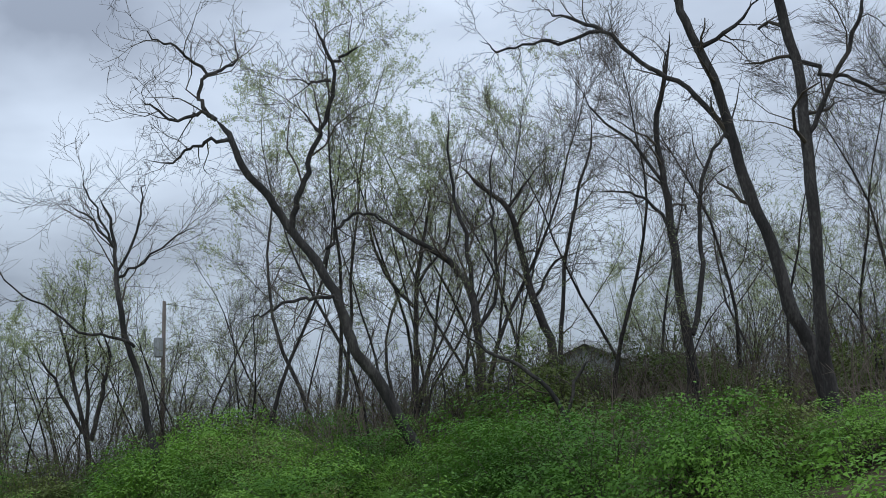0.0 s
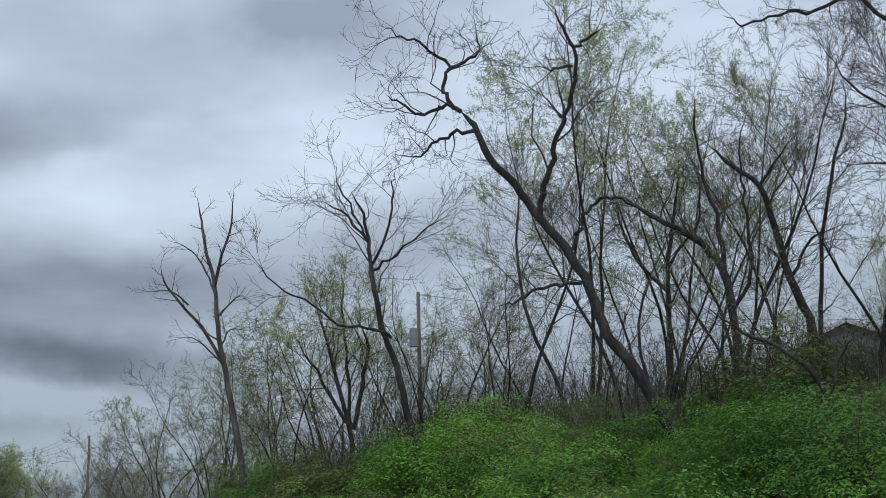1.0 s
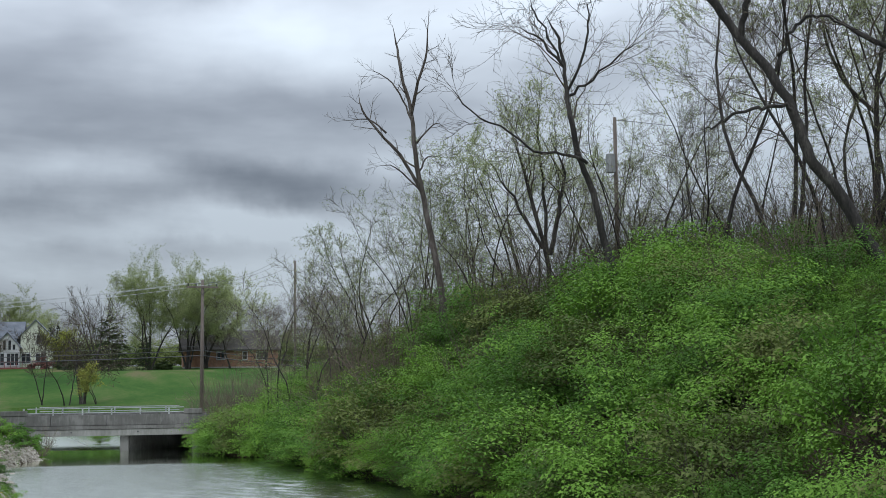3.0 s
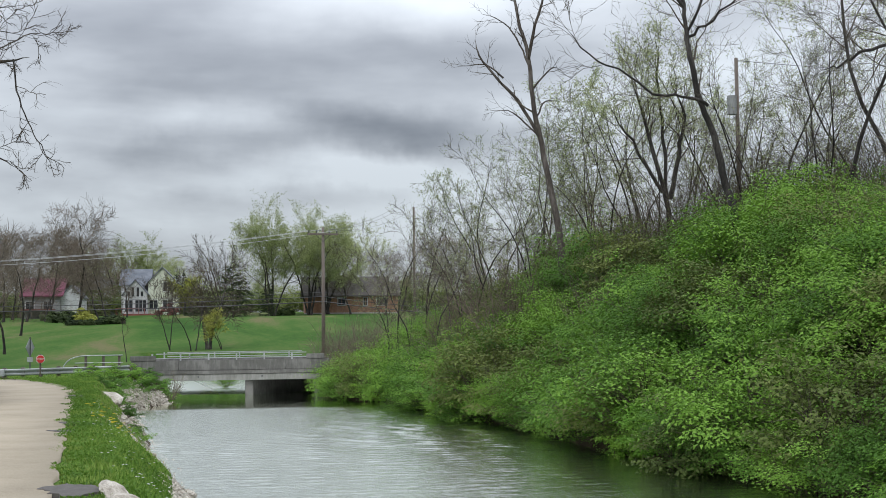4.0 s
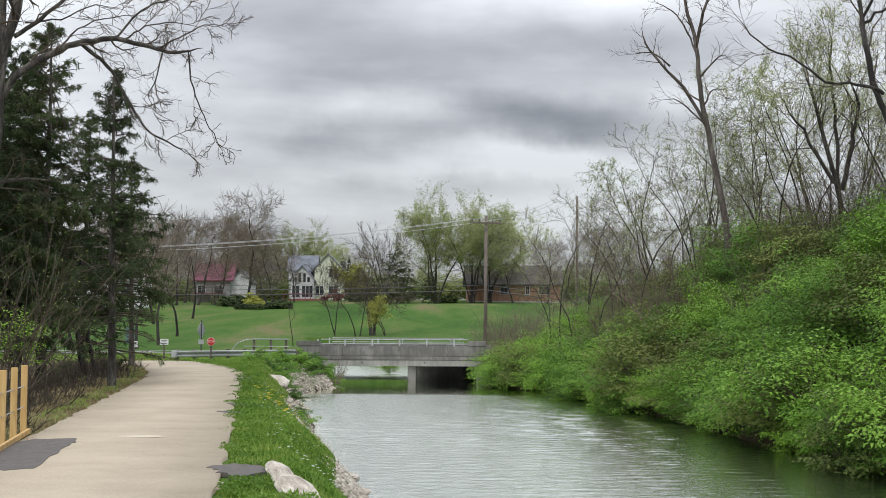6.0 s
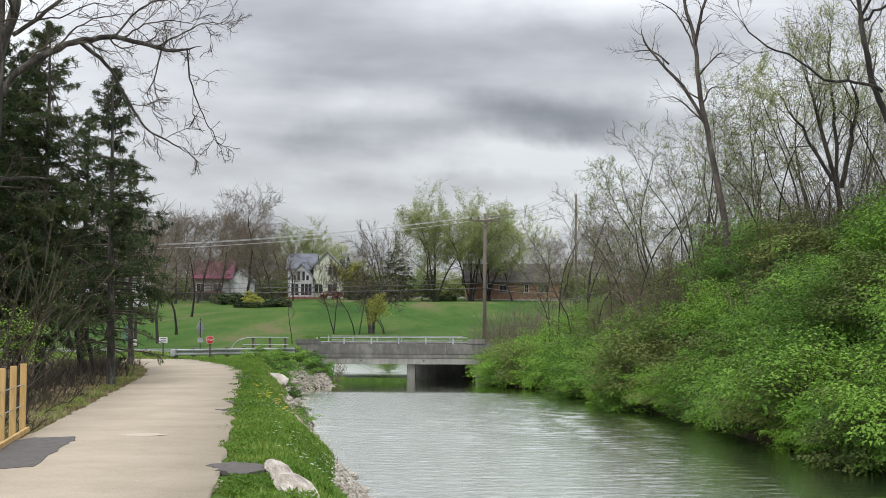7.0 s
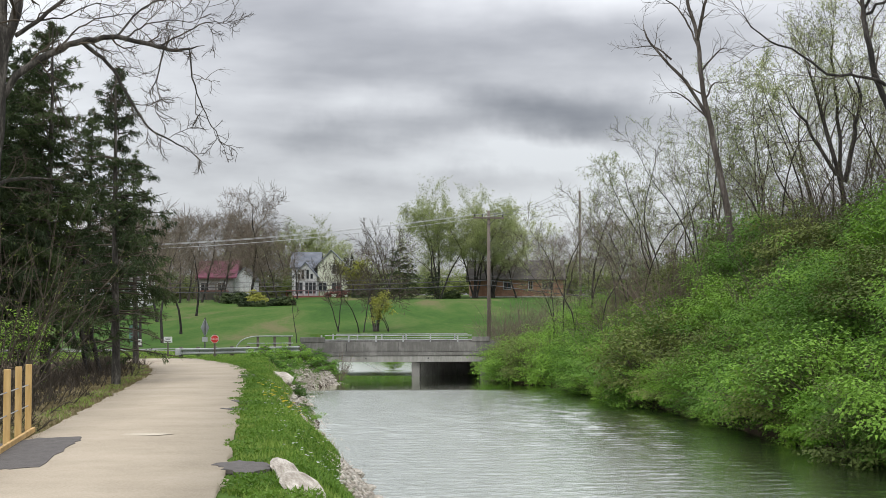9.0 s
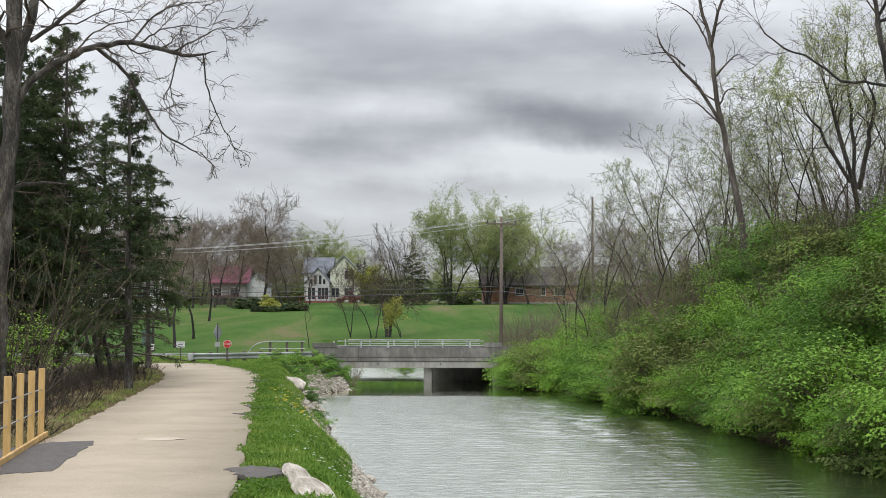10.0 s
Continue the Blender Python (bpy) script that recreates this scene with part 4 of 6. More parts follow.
# ---- shrubs that cover the slope ----
shrub_kinds = [
    shrub("dense green shrub on the canal bank", pose(*on_ridge(16.5, 41)), 41, 2.7, 2.2, leaf_bush, 130, 42, 0.097),
    shrub("rounded green shrub with broad leaves", pose(*on_ridge(20, 36)), 42, 2.2, 2.3, leaf_bush, 120, 42, 0.102),
    shrub("loose shrub with fresh green sprays", pose(*on_ridge(13, 48)), 43, 3.1, 1.9, leaf_bush, 105, 42, 0.094),
    shrub("bright lime-green shrub at the waterside", pose(*on_ridge(16.7, 35.4)), 44, 1.7, 1.5, leaf_bright, 100, 42, 0.12),
    shrub("olive shrub with small dull leaves", pose(*on_ridge(18.3, 32.5)), 45, 2.2, 1.8, leaf_olive, 105, 34, 0.11),
]
tangle = brush("brown leafless brush at the waterside", pose(*on_ridge(8, 69)), 46, 2.2, 1.6, 34)


def on_bridge_side(x, y, size):
    """True where a plant would stand before the bridge's opening."""
    return y > 60 and x < 0.036 * y + 1.5 * size


def height_there(x, y, ss):
    """The shrubs stay low round the feet of the leaning tree and of the paired tall trees."""
    az = math.degrees(math.atan2(x, y))
    return 0.6 if ss > 2.5 and (27.0 < az < 33.0 or 44.0 < az < 48.5) else 1.0


slope_rng = np.random.default_rng(52)
for u in np.arange(4.0, 80.0, 2.65):
    for s in np.arange(0.5, 11.6, 2.45):
        uu, ss = u + slope_rng.uniform(-1.0, 1.0), s + slope_rng.uniform(-0.6, 0.9) * (s > 1)
        bare_top = 0.12 if uu < 30 and ss > 5 else 0.02
        k = slope_rng.choice(6, p=[0.31 - bare_top / 3, 0.27 - bare_top / 3, 0.24 - bare_top / 3, 0.04, 0.14, bare_top]) if uu > 31 else slope_rng.choice(6, p=[0.23, 0.19, 0.18, 0.02, 0.24, 0.14])
        size = slope_rng.uniform(0.75, 1.35) * (1.08 if ss < 1.4 else 1.0) * (0.68 if ss > 9.5 else 1.0) * (0.85 if uu < 26 else 1.0)
        if uu > 62:
            size *= 0.85
            if slope_rng.uniform() < 0.3:
                k = 5
        x, y = place(uu, float(bank_right(uu)) + ss)
        if on_bridge_side(x, y, size) or math.atan2(x, y) > radians(52) or (uu > 45 and ss > 9.6):
            continue
        size *= height_there(x, y, ss)
        m = Matrix.LocRotScale((x, y, ground_at(x, y)), Euler((slope_rng.normal(0, 0.12), slope_rng.normal(0, 0.12), slope_rng.uniform(0, 6.28))), Vector((size, size, size * slope_rng.uniform(0.8, 1.2))))
        copy_thing((shrub_kinds + [tangle])[k], m)
for i in range(30):
    uu, ss = slope_rng.uniform(57, 80), slope_rng.uniform(0.2, 4.5)
    size = slope_rng.uniform(0.5, 0.85)
    x, y = place(uu, float(bank_right(uu)) + ss)
    if on_bridge_side(x, y, size):
        continue
    copy_thing(shrub_kinds[(0, 2, 4)[i % 3]], Matrix.LocRotScale((x, y, ground_at(x, y)), Euler((0, 0, i * 1.3)), Vector((size, size, size))))
# thin undergrowth between the trunks along the crest
under_rng = np.random.default_rng(66)
for i in range(46):
    az, d = 9 + 44 * (i + under_rng.uniform()) / 46, under_rng.uniform(40, 60) + (8 if i < 14 else 0)
    x, y, z = on_ridge(az, d)
    q = under_rng.uniform(0.9, 1.5)
    copy_thing(tangle if i % 3 else shrub_kinds[4], Matrix.LocRotScale((x, y, z), Euler((0, 0, i * 1.9)), Vector((q, q, q * 1.15))))
# taller undergrowth with small dull leaves behind the crest
understorey = brush("tall twiggy undergrowth with small dull-green leaves", pose(*on_ridge(20, 52)), 47, 4.2, 2.6, 26, twig_mat, leaf_olive, 2.4, "shrub", "undergrowth on the ridge")
for i in range(52):
    az, d = 11 + 43 * (i + under_rng.uniform()) / 52, under_rng.uniform(44, 66) + (8 if i < 16 else 0)
    x, y, z = on_ridge(az, d)
    q = under_rng.uniform(0.7, 1.2)
    copy_thing(understorey, Matrix.LocRotScale((x, y, z), Euler((0, 0, i * 2.7)), Vector((q, q, q))))
for i in range(38):
    az, d = 17 + 37 * (i + under_rng.uniform()) / 38, under_rng.uniform(56, 70)
    if 35.5 < az < 41.5:
        continue
    x, y, z = on_ridge(az, d)
    q = under_rng.uniform(1.1, 1.7)
    copy_thing(understorey, Matrix.LocRotScale((x, y, z), Euler((0, 0, i * 1.1)), Vector((q, q, q))))
# a low fringe that hangs over the water
for u in np.arange(11, 80, 1.75):
    size = under_rng.uniform(0.55, 0.85)
    x, y = place(u, float(bank_right(u)) + under_rng.uniform(-0.25, 0.6))
    if on_bridge_side(x, y, size):
        continue
    copy_thing(shrub_kinds[(0, 3, 2, 1, 0, 3)[int(u * 2) % 6]], Matrix.LocRotScale((x, y, ground_at(x, y)), Euler((0, 0, u * 2.3)), Vector((size, size, size * 0.9))))
for u, ss, size in [(26.5, 2.2, 0.9), (28.5, 3.2, 1.0), (25, 3.5, 0.95), (27.5, 4.6, 1.0), (30, 3.0, 0.9), (24, 4.5, 1.0), (26, 6.5, 1.0), (28, 5.0, 0.9), (29.5, 7.5, 0.9), (22, 6.0, 0.9), (31, 6.0, 1.0), (20.5, 3.5, 0.9), (27, 8.5, 0.8), (23, 8.0, 0.8)]:
    x, y = place(u, float(bank_right(u)) + ss)
    size *= height_there(x, y, ss)
    copy_thing(shrub_kinds[int(u) % 3], Matrix.LocRotScale((x, y, ground_at(x, y)), Euler((0, 0, u * 3.1)), Vector((size, size, size))))
for az, d, size in [(42.6, 64, 1.5), (34.0, 64, 1.4)]:
    x, y, z = on_ridge(az, d)
    copy_thing(shrub_kinds[4], Matrix.LocRotScale((x, y, z), Euler((0, 0, az)), Vector((size, size, size))))

# ---- trees beside the path ----
limbed_tree("old grey-barked tree with a long drooping bough", -8.72, 26.7, 17.8, 51, [
    (0.20, 0.14, (0.0, 1.0), (0.0, 2.5), (0.1, 4.4), (0.2, 6.4), (0.2, 8.1), (0.2, 9.0), (0.1, 11.5)),
    (0.085, 0.026, (0.1, 5.75), (0.55, 6.5), (1.2, 6.97), (1.85, 7.25), (2.45, 7.33), (3.1, 7.2), (3.6, 7.1), (4.15, 7.22)),
    (0.042, 0.010, (1.78, 7.20), (2.3, 6.78), (2.57, 6.3), (2.83, 5.85), (3.14, 5.45), (3.6, 5.2), (4.0, 4.95)),
    (0.018, 0.006, (3.35, 7.1), (3.25, 6.63), (3.1, 6.2), (3.2, 5.95)),
    (0.018, 0.006, (3.85, 7.17), (3.95, 6.4), (4.2, 5.85), (4.45, 5.4), (4.6, 5.1)),
    (0.12, 0.07, (0.2, 6.8), (0.5, 7.7), (0.7, 8.6), (1.0, 10.2)),
    (0.09, 0.06, (0.2, 7.0), (-0.1, 7.5), (-0.3, 8.1), (-0.9, 9.5)),
    (0.05, 0.02, (0.5, 7.3), (1.0, 7.7), (1.5, 8.2), (2.2, 8.7), (3.0, 9.4)),
    (0.05, 0.02, (-0.0, 4.1), (0.3, 4.4), (0.8, 4.5), (1.5, 4.5)),
    (0.018, 0.006, (0.9, 6.9), (1.2, 6.4), (1.4, 5.8), (1.6, 5.4)),
    (0.025, 0.008, (2.4, 7.3), (2.9, 7.9), (3.5, 8.2), (4.2, 8.3)),
    (0.022, 0.006, (1.3, 7.0), (1.7, 7.5), (2.4, 7.8), (3.2, 7.9)),
    (0.020, 0.006, (2.6, 7.33), (3.0, 7.6), (3.6, 7.75), (4.4, 7.6)),
    (0.020, 0.006, (0.7, 7.6), (1.4, 7.75), (2.1, 8.1), (2.9, 8.0)),
    (0.020, 0.006, (3.3, 7.18), (3.8, 7.5), (4.3, 7.75), (4.7, 7.6)),
], wood=bark_grey, count=7, reach=0.9, gnarl=0.32, lift=0.0, depth=0.05, kink=0.012, fine=0.36, open_angle=0.85, twig_limbs=(1, 2, 3, 4, 5, 6, 7, 8, 9, 10, 11, 12, 13, 14))


def beside(px, d):
    """A spot on the towpath side, by its bearing and distance."""
    x = px * d
    return x, d, ground_at(x, d)


spruce("tall dense dark-green spruce by the path", pose(*beside(-0.282, 40)), 61, 10.9, 2.7, bare=0.22, whorls=42, thin=1.5)
spruce("slender spruce with a bare lower trunk", pose(*beside(-0.230, 36)), 62, 8.5, 1.5, bare=0.24, whorls=36, thin=1.15)
spruce("dark spruce half hidden behind others", pose(*beside(-0.300, 44)), 63, 11.2, 2.9, bare=0.2, whorls=40, thin=1.6)
spruce("ragged spruce with dead lower twigs", pose(*beside(-0.318, 41)), 60, 11.6, 2.6, bare=0.26, whorls=38, thin=1.4)
spruce("dark spruce with hanging sprays", pose(*beside(-0.335, 38)), 64, 11.4, 2.8, bare=0.2, whorls=36, thin=1.4)
spruce("slim cedar with several reddish stems", pose(*beside(-0.216, 56)), 65, 8.6, 1.6, bare=0.24, whorls=30, thin=1.1)
spruce("slim dark spruce beside the cedar", pose(*beside(-0.252, 47)), 66, 9.0, 2.2, bare=0.22, whorls=34, thin=1.1)
limbed_tree("thin bare trunk leaning under the spruces", *beside(-0.243, 44)[:2], 14, 67, [(0.09, 0.05, (0.0, 0.2), (-0.25, 1.6), (-0.45, 3.2), (-0.5, 4.6))], count=4, reach=0.8, last=2)
limbed_tree("thin crooked trunk under the spruces", *beside(-0.252, 45)[:2], 14, 68, [(0.09, 0.05, (0.0, 0.2), (-0.2, 1.4), (-0.5, 2.8), (-0.4, 4.4))], count=4, reach=0.8, last=2)
for k, (px, d, h) in enumerate([(-0.327, 27, 4.4), (-0.34, 24, 4.0), (-0.305, 31, 3.6)]):
    brush("tall twiggy shrub with small olive leaves", pose(*beside(px, d)), 70 + k, h, 1.6, 16, twig_mat, leaf_olive, 5.0, "shrub", "twiggy shrubs by the spruces")
shrub("shrub with fresh yellow-green leaves", pose(-9.6, 30.5, 0.9), 74, 2.6, 1.0, leaf_bright, 50, 22, 0.08, group="")

low = brush("low brown thorny brush beside the path", pose(*place(24, -5.6), -0.1), 75, 0.55, 1.1, 22, twig_mat)
edge_rng = np.random.default_rng(9)
for i in range(84):
    u = 19 + i * 0.52
    v = path_mid(u) - 2.35 - 3.4 * edge_rng.uniform() ** 1.4
    x, y = place(u, v)
    q = edge_rng.uniform(0.7, 1.35)
    copy_thing(low, Matrix.LocRotScale((x, y, ground_at(x, y)), Euler((0, 0, edge_rng.uniform(0, 6))), Vector((q, q, q))))

# bare trees standing back from the path
shade_a = wild_tree("bare spreading tree beyond the spruces", pose(*beside(-0.196, 105)), 81, 10.5, 4.6, 0.13, last=2, count=18, fine=2.2, gnarl=0.22, group="bare trees by the road")
for px, d, q in [(-0.183, 120, 0.95), (-0.212, 95, 0.9), (-0.172, 150, 1.05), (-0.235, 110, 1.1), (-0.26, 100, 1.1), (-0.29, 110, 1.2), (-0.315, 95, 1.1), (-0.155, 190, 1.0), (-0.20, 140, 1.2)]:
    x, y, z = beside(px, d)
    copy_thing(shade_a, Matrix.LocRotScale((x, y, z), Euler((0, 0, px * 90)), Vector((q, q, q))))

# ---- trees and gardens on the lawn ----
oak = wild_tree("bare spreading lawn tree with fine twigs", pose(*beside(-0.1325, 190)), 82, 14.0, 7.5, 0.22, count=13, fine=3.4, gnarl=0.24, first=0.2, open_angle=0.85, group="bare trees by the houses")
for bare in (oak, shade_a):
    for ch in bare.children:
        if ch.name.startswith("crown"):
            ch.data.materials[0] = brush_twig
for px, d, q in [(-0.168, 208, 0.85), (-0.153, 214, 0.85), (-0.112, 188, 0.6), (-0.184, 196, 0.8), (-0.098, 225, 0.6), (0.088, 208, 0.6),  (-0.105, 262, 0.9), (-0.175, 255, 1.0), (-0.19, 270, 1.0), (-0.148, 280, 1.0), (-0.212, 250, 1.1), (0.063, 215, 0.75), (0.075, 250, 0.75), (0.10, 240, 0.8), (0.118, 230, 0.8), (0.135, 260, 1.0), (-0.24, 260, 1.1), (-0.2, 225, 1.0), (-0.16, 240, 1.05), (-0.125, 245, 0.95), (-0.225, 215, 1.0), (-0.118, 215, 0.75), (-0.178, 225, 0.9), (-0.28, 250, 1.1), (-0.055, 290, 0.7), (0.085, 290, 0.85), (0.155, 270, 1.0)]:
    x, y, z = beside(px, d)
    copy_thing(oak, Matrix.LocRotScale((x, y, z), Euler((0, 0, px * 70)), Vector((q, q, q))))
willow = wild_tree("tall many-stemmed tree in yellow-green leaf", pose(*beside(0.006, 212)), 83, 15.0, 6.6, 0.17, stems=5, count=9, fine=1.3, gnarl=0.2, lift=0.08, first=0.25, open_angle=0.78, leaf=leaf_far, per_tip=13, leaf_size=0.17, group="leafing trees by the houses")
for px, d, q in [(0.033, 214, 0.98), (0.046, 218, 0.88), (-0.092, 270, 0.9), (-0.078, 290, 0.8), (0.07, 290, 0.5), (-0.06, 320, 0.5), (0.0, 320, 0.5), (0.1, 310, 0.55), (-0.135, 300, 0.8), (-0.2, 300, 0.8)]:
    x, y, z = beside(px, d)
    copy_thing(willow, Matrix.LocRotScale((x, y, z), Euler((0, 0, px * 110)), Vector((q, q, q))))
wild_tree("narrow ornamental tree with pinkish twigs", pose(*beside(-0.0315, 215)), 84, 13.0, 4.0, 0.16, wood=bark_grey, fine=3.0, stems=3, count=8, gnarl=0.1, lift=0.12, first=0.15, open_angle=0.45)
wild_tree("small tree with yellow-green spring leaves", pose(*beside(-0.058, 228)), 85, 6.5, 2.6, 0.12, stems=3, count=9, leaf=leaf_yellow, per_tip=2.5, leaf_size=0.26, first=0.15)
spruce("broad dark-green pine on the lawn edge", pose(*beside(-0.0225, 212)), 86, 8.5, 4.2, bare=0.05, whorls=22, group="evergreens by the houses", thin=1.9)
spruce("small blue-green spruce beside the lawn trees", pose(*beside(0.003, 205)), 87, 4.8, 2.2, bare=0.03, whorls=18, group="evergreens by the houses", thin=1.6)
for px, h in ((-0.0625, 14.0), (-0.0575, 14.5), (0.098, 12.0), (0.092, 13.0)):
    spruce("dark conifer behind the houses", pose(*beside(px, 285)), int(px * 1e4) + 900, h * 0.62, 2.4, bare=0.02, whorls=20, group="evergreens by the houses", thin=1.6)
wild_tree("bare forked tree at the foot of the lawn", pose(*beside(-0.0405, 122)), 91, 8.0, 4.0, 0.17, wood=bark_grey, fine=3.0, stems=2, count=10, gnarl=0.3, open_angle=0.95, first=0.25, leaf=leaf_spring, per_tip=0.25, leaf_size=0.12)
wild_tree("thin bare tree at the foot of the lawn", pose(*beside(-0.0655, 122)), 92, 7.0, 2.6, 0.06, fine=3.0, stems=2, count=8, gnarl=0.25)
wild_tree("leaning bare sapling at the foot of the lawn", pose(*beside(-0.052, 121)), 93, 6.6, 2.6, 0.06, fine=3.0, stems=2, count=8, gnarl=0.3)
wild_tree("slim bare sapling beside the bridge", pose(*beside(-0.098, 104)), 94, 5.4, 1.0, 0.04, count=6)
wild_tree("little lawn tree in bright yellow leaf", pose(*beside(-0.0285, 122)), 95, 3.4, 1.4, 0.05, stems=2, count=8, leaf=leaf_yellow, per_tip=2.5, leaf_size=0.13, first=0.3)
dark_bush = shrub("clipped dark-green garden shrub", pose(*beside(-0.143, 182)), 96, 1.3, 1.2, needle, 60, 26, 0.3, group="garden shrubs")
for px, d, q in [(-0.147, 192, 1.2), (-0.138, 171, 0.6), (-0.1345, 171, 0.6), (-0.131, 171, 0.6), (-0.1275, 170, 0.6), (-0.124, 170, 0.7), (-0.112, 172, 1.0), (-0.107, 172, 1.1), (-0.15, 186, 0.9), (-0.135, 188, 1.0), (-0.139, 190, 1.3), (-0.152, 214, 1.4), (-0.14, 212, 1.5), (-0.05, 226, 1.4), (-0.042, 224, 1.6), (-0.034, 220, 1.5), (0.015, 214, 1.2), (-0.117, 171, 0.6)]:
    x, y, z = beside(px, d)
    copy_thing(dark_bush, Matrix.LocRotScale((x, y, z), Euler((0, 0, px * 50)), Vector((q, q, q))))
shrub("round yellow-flowering garden shrub", pose(*beside(-0.127, 184)), 97, 2.0, 1.5, leaf_yellow, 60, 26, 0.3, group="")
shrub("yellow-green shrub behind the lawn trees", pose(*beside(0.071, 270)), 98, 7.0, 5.0, leaf_bright, 90, 36, 0.5, group="")
shrub("red-leaved shrub beside the deck", pose(*beside(-0.069, 232)), 99, 1.7, 2.0, deck_red, 50, 26, 0.3, group="")
# scrub where the ridge runs down to the bridge
scrub = brush("grey-brown scrub at the end of the ridge", pose(*beside(0.055, 86)), 101, 3.2, 2.0, 30, None, leaf_spring, 0.25, "brush", "scrub by the bridge")
scrub_rng = np.random.default_rng(31)
for i in range(22):
    x, y, z = beside(0.048 + 0.0042 * i + scrub_rng.normal(0, 0.004), 82 + scrub_rng.uniform(0, 16))
    q = scrub_rng.uniform(0.7, 1.1)
    copy_thing(scrub, Matrix.LocRotScale((x, y, z), Euler((0, 0, i)), Vector((q, q, q))))
for i in range(24):
    x, y, z = on_ridge(7.5 + 10 * (i + scrub_rng.uniform()) / 24, scrub_rng.uniform(56, 72))
    q = scrub_rng.uniform(0.8, 1.25)
    copy_thing(scrub, Matrix.LocRotScale((x, y, z), Euler((0, 0, i * 2.1)), Vector((q, q, q))))
for px, d, q in [(0.047, 78.0, 0.6), (0.056, 77.0, 0.75), (0.062, 75.0, 0.75), (0.058, 79, 0.8)]:
    x, y, z = beside(px, d)
    copy_thing(shrub_kinds[2 if px < 0.05 else 4], Matrix.LocRotScale((x, y, z), Euler((0, 0, px * 300)), Vector((q, q, q))))

# a dim belt of scrub and hedges behind the houses
belt_rng = np.random.default_rng(8)
hedge = brush("dense grey-brown hedge behind the gardens", pose(*beside(-0.1, 300)), 103, 7.0, 6.0, 40, None, leaf_spring, 0.5, "brush", "hedges behind the gardens")
for i in range(44):
    px = -0.36 + 0.0125 * i + belt_rng.normal(0, 0.003)
    x, y, z = beside(px, 285 + belt_rng.uniform(0, 60))
    q = belt_rng.uniform(0.8, 1.5)
    copy_thing(hedge, Matrix.LocRotScale((x, y, z), Euler((0, 0, i * 1.7)), Vector((q * 1.3, q * 1.3, q))))
for px, d, q in [(-0.185, 205, 0.7), (-0.172, 212, 0.6), (-0.16, 205, 0.55), (-0.148, 214, 0.6), (-0.135, 222, 0.6), (-0.12, 232, 0.65), (-0.198, 210, 0.8), (-0.215, 200, 0.8), (-0.235, 190, 0.8), (-0.05, 232, 0.5), (-0.015, 222, 0.4), (0.055, 216, 0.4), (0.085, 205, 0.5), (0.105, 190, 0.6)]:
    x, y, z = beside(px, d)
    copy_thing(hedge, Matrix.LocRotScale((x, y, z), Euler((0, 0, px * 99)), Vector((q, q, q))))

# leafy garden hedges that close the view between the houses
hedge_rng = np.random.default_rng(44)
green_hedge = shrub("tall dull-green garden hedge shrub", pose(*beside(0.02, 246)), 104, 5.0, 4.5, leaf_olive, 70, 30, 0.34, group="garden hedge shrubs")
for i in range(34):
    x, y, z = beside(-0.21 + 0.0105 * i + hedge_rng.normal(0, 0.003), 244 + hedge_rng.uniform(0, 26))
    q = hedge_rng.uniform(0.7, 1.25)
    copy_thing(green_hedge, Matrix.LocRotScale((x, y, z), Euler((0, 0, i * 1.3)), Vector((q * 1.2, q * 1.2, q))))

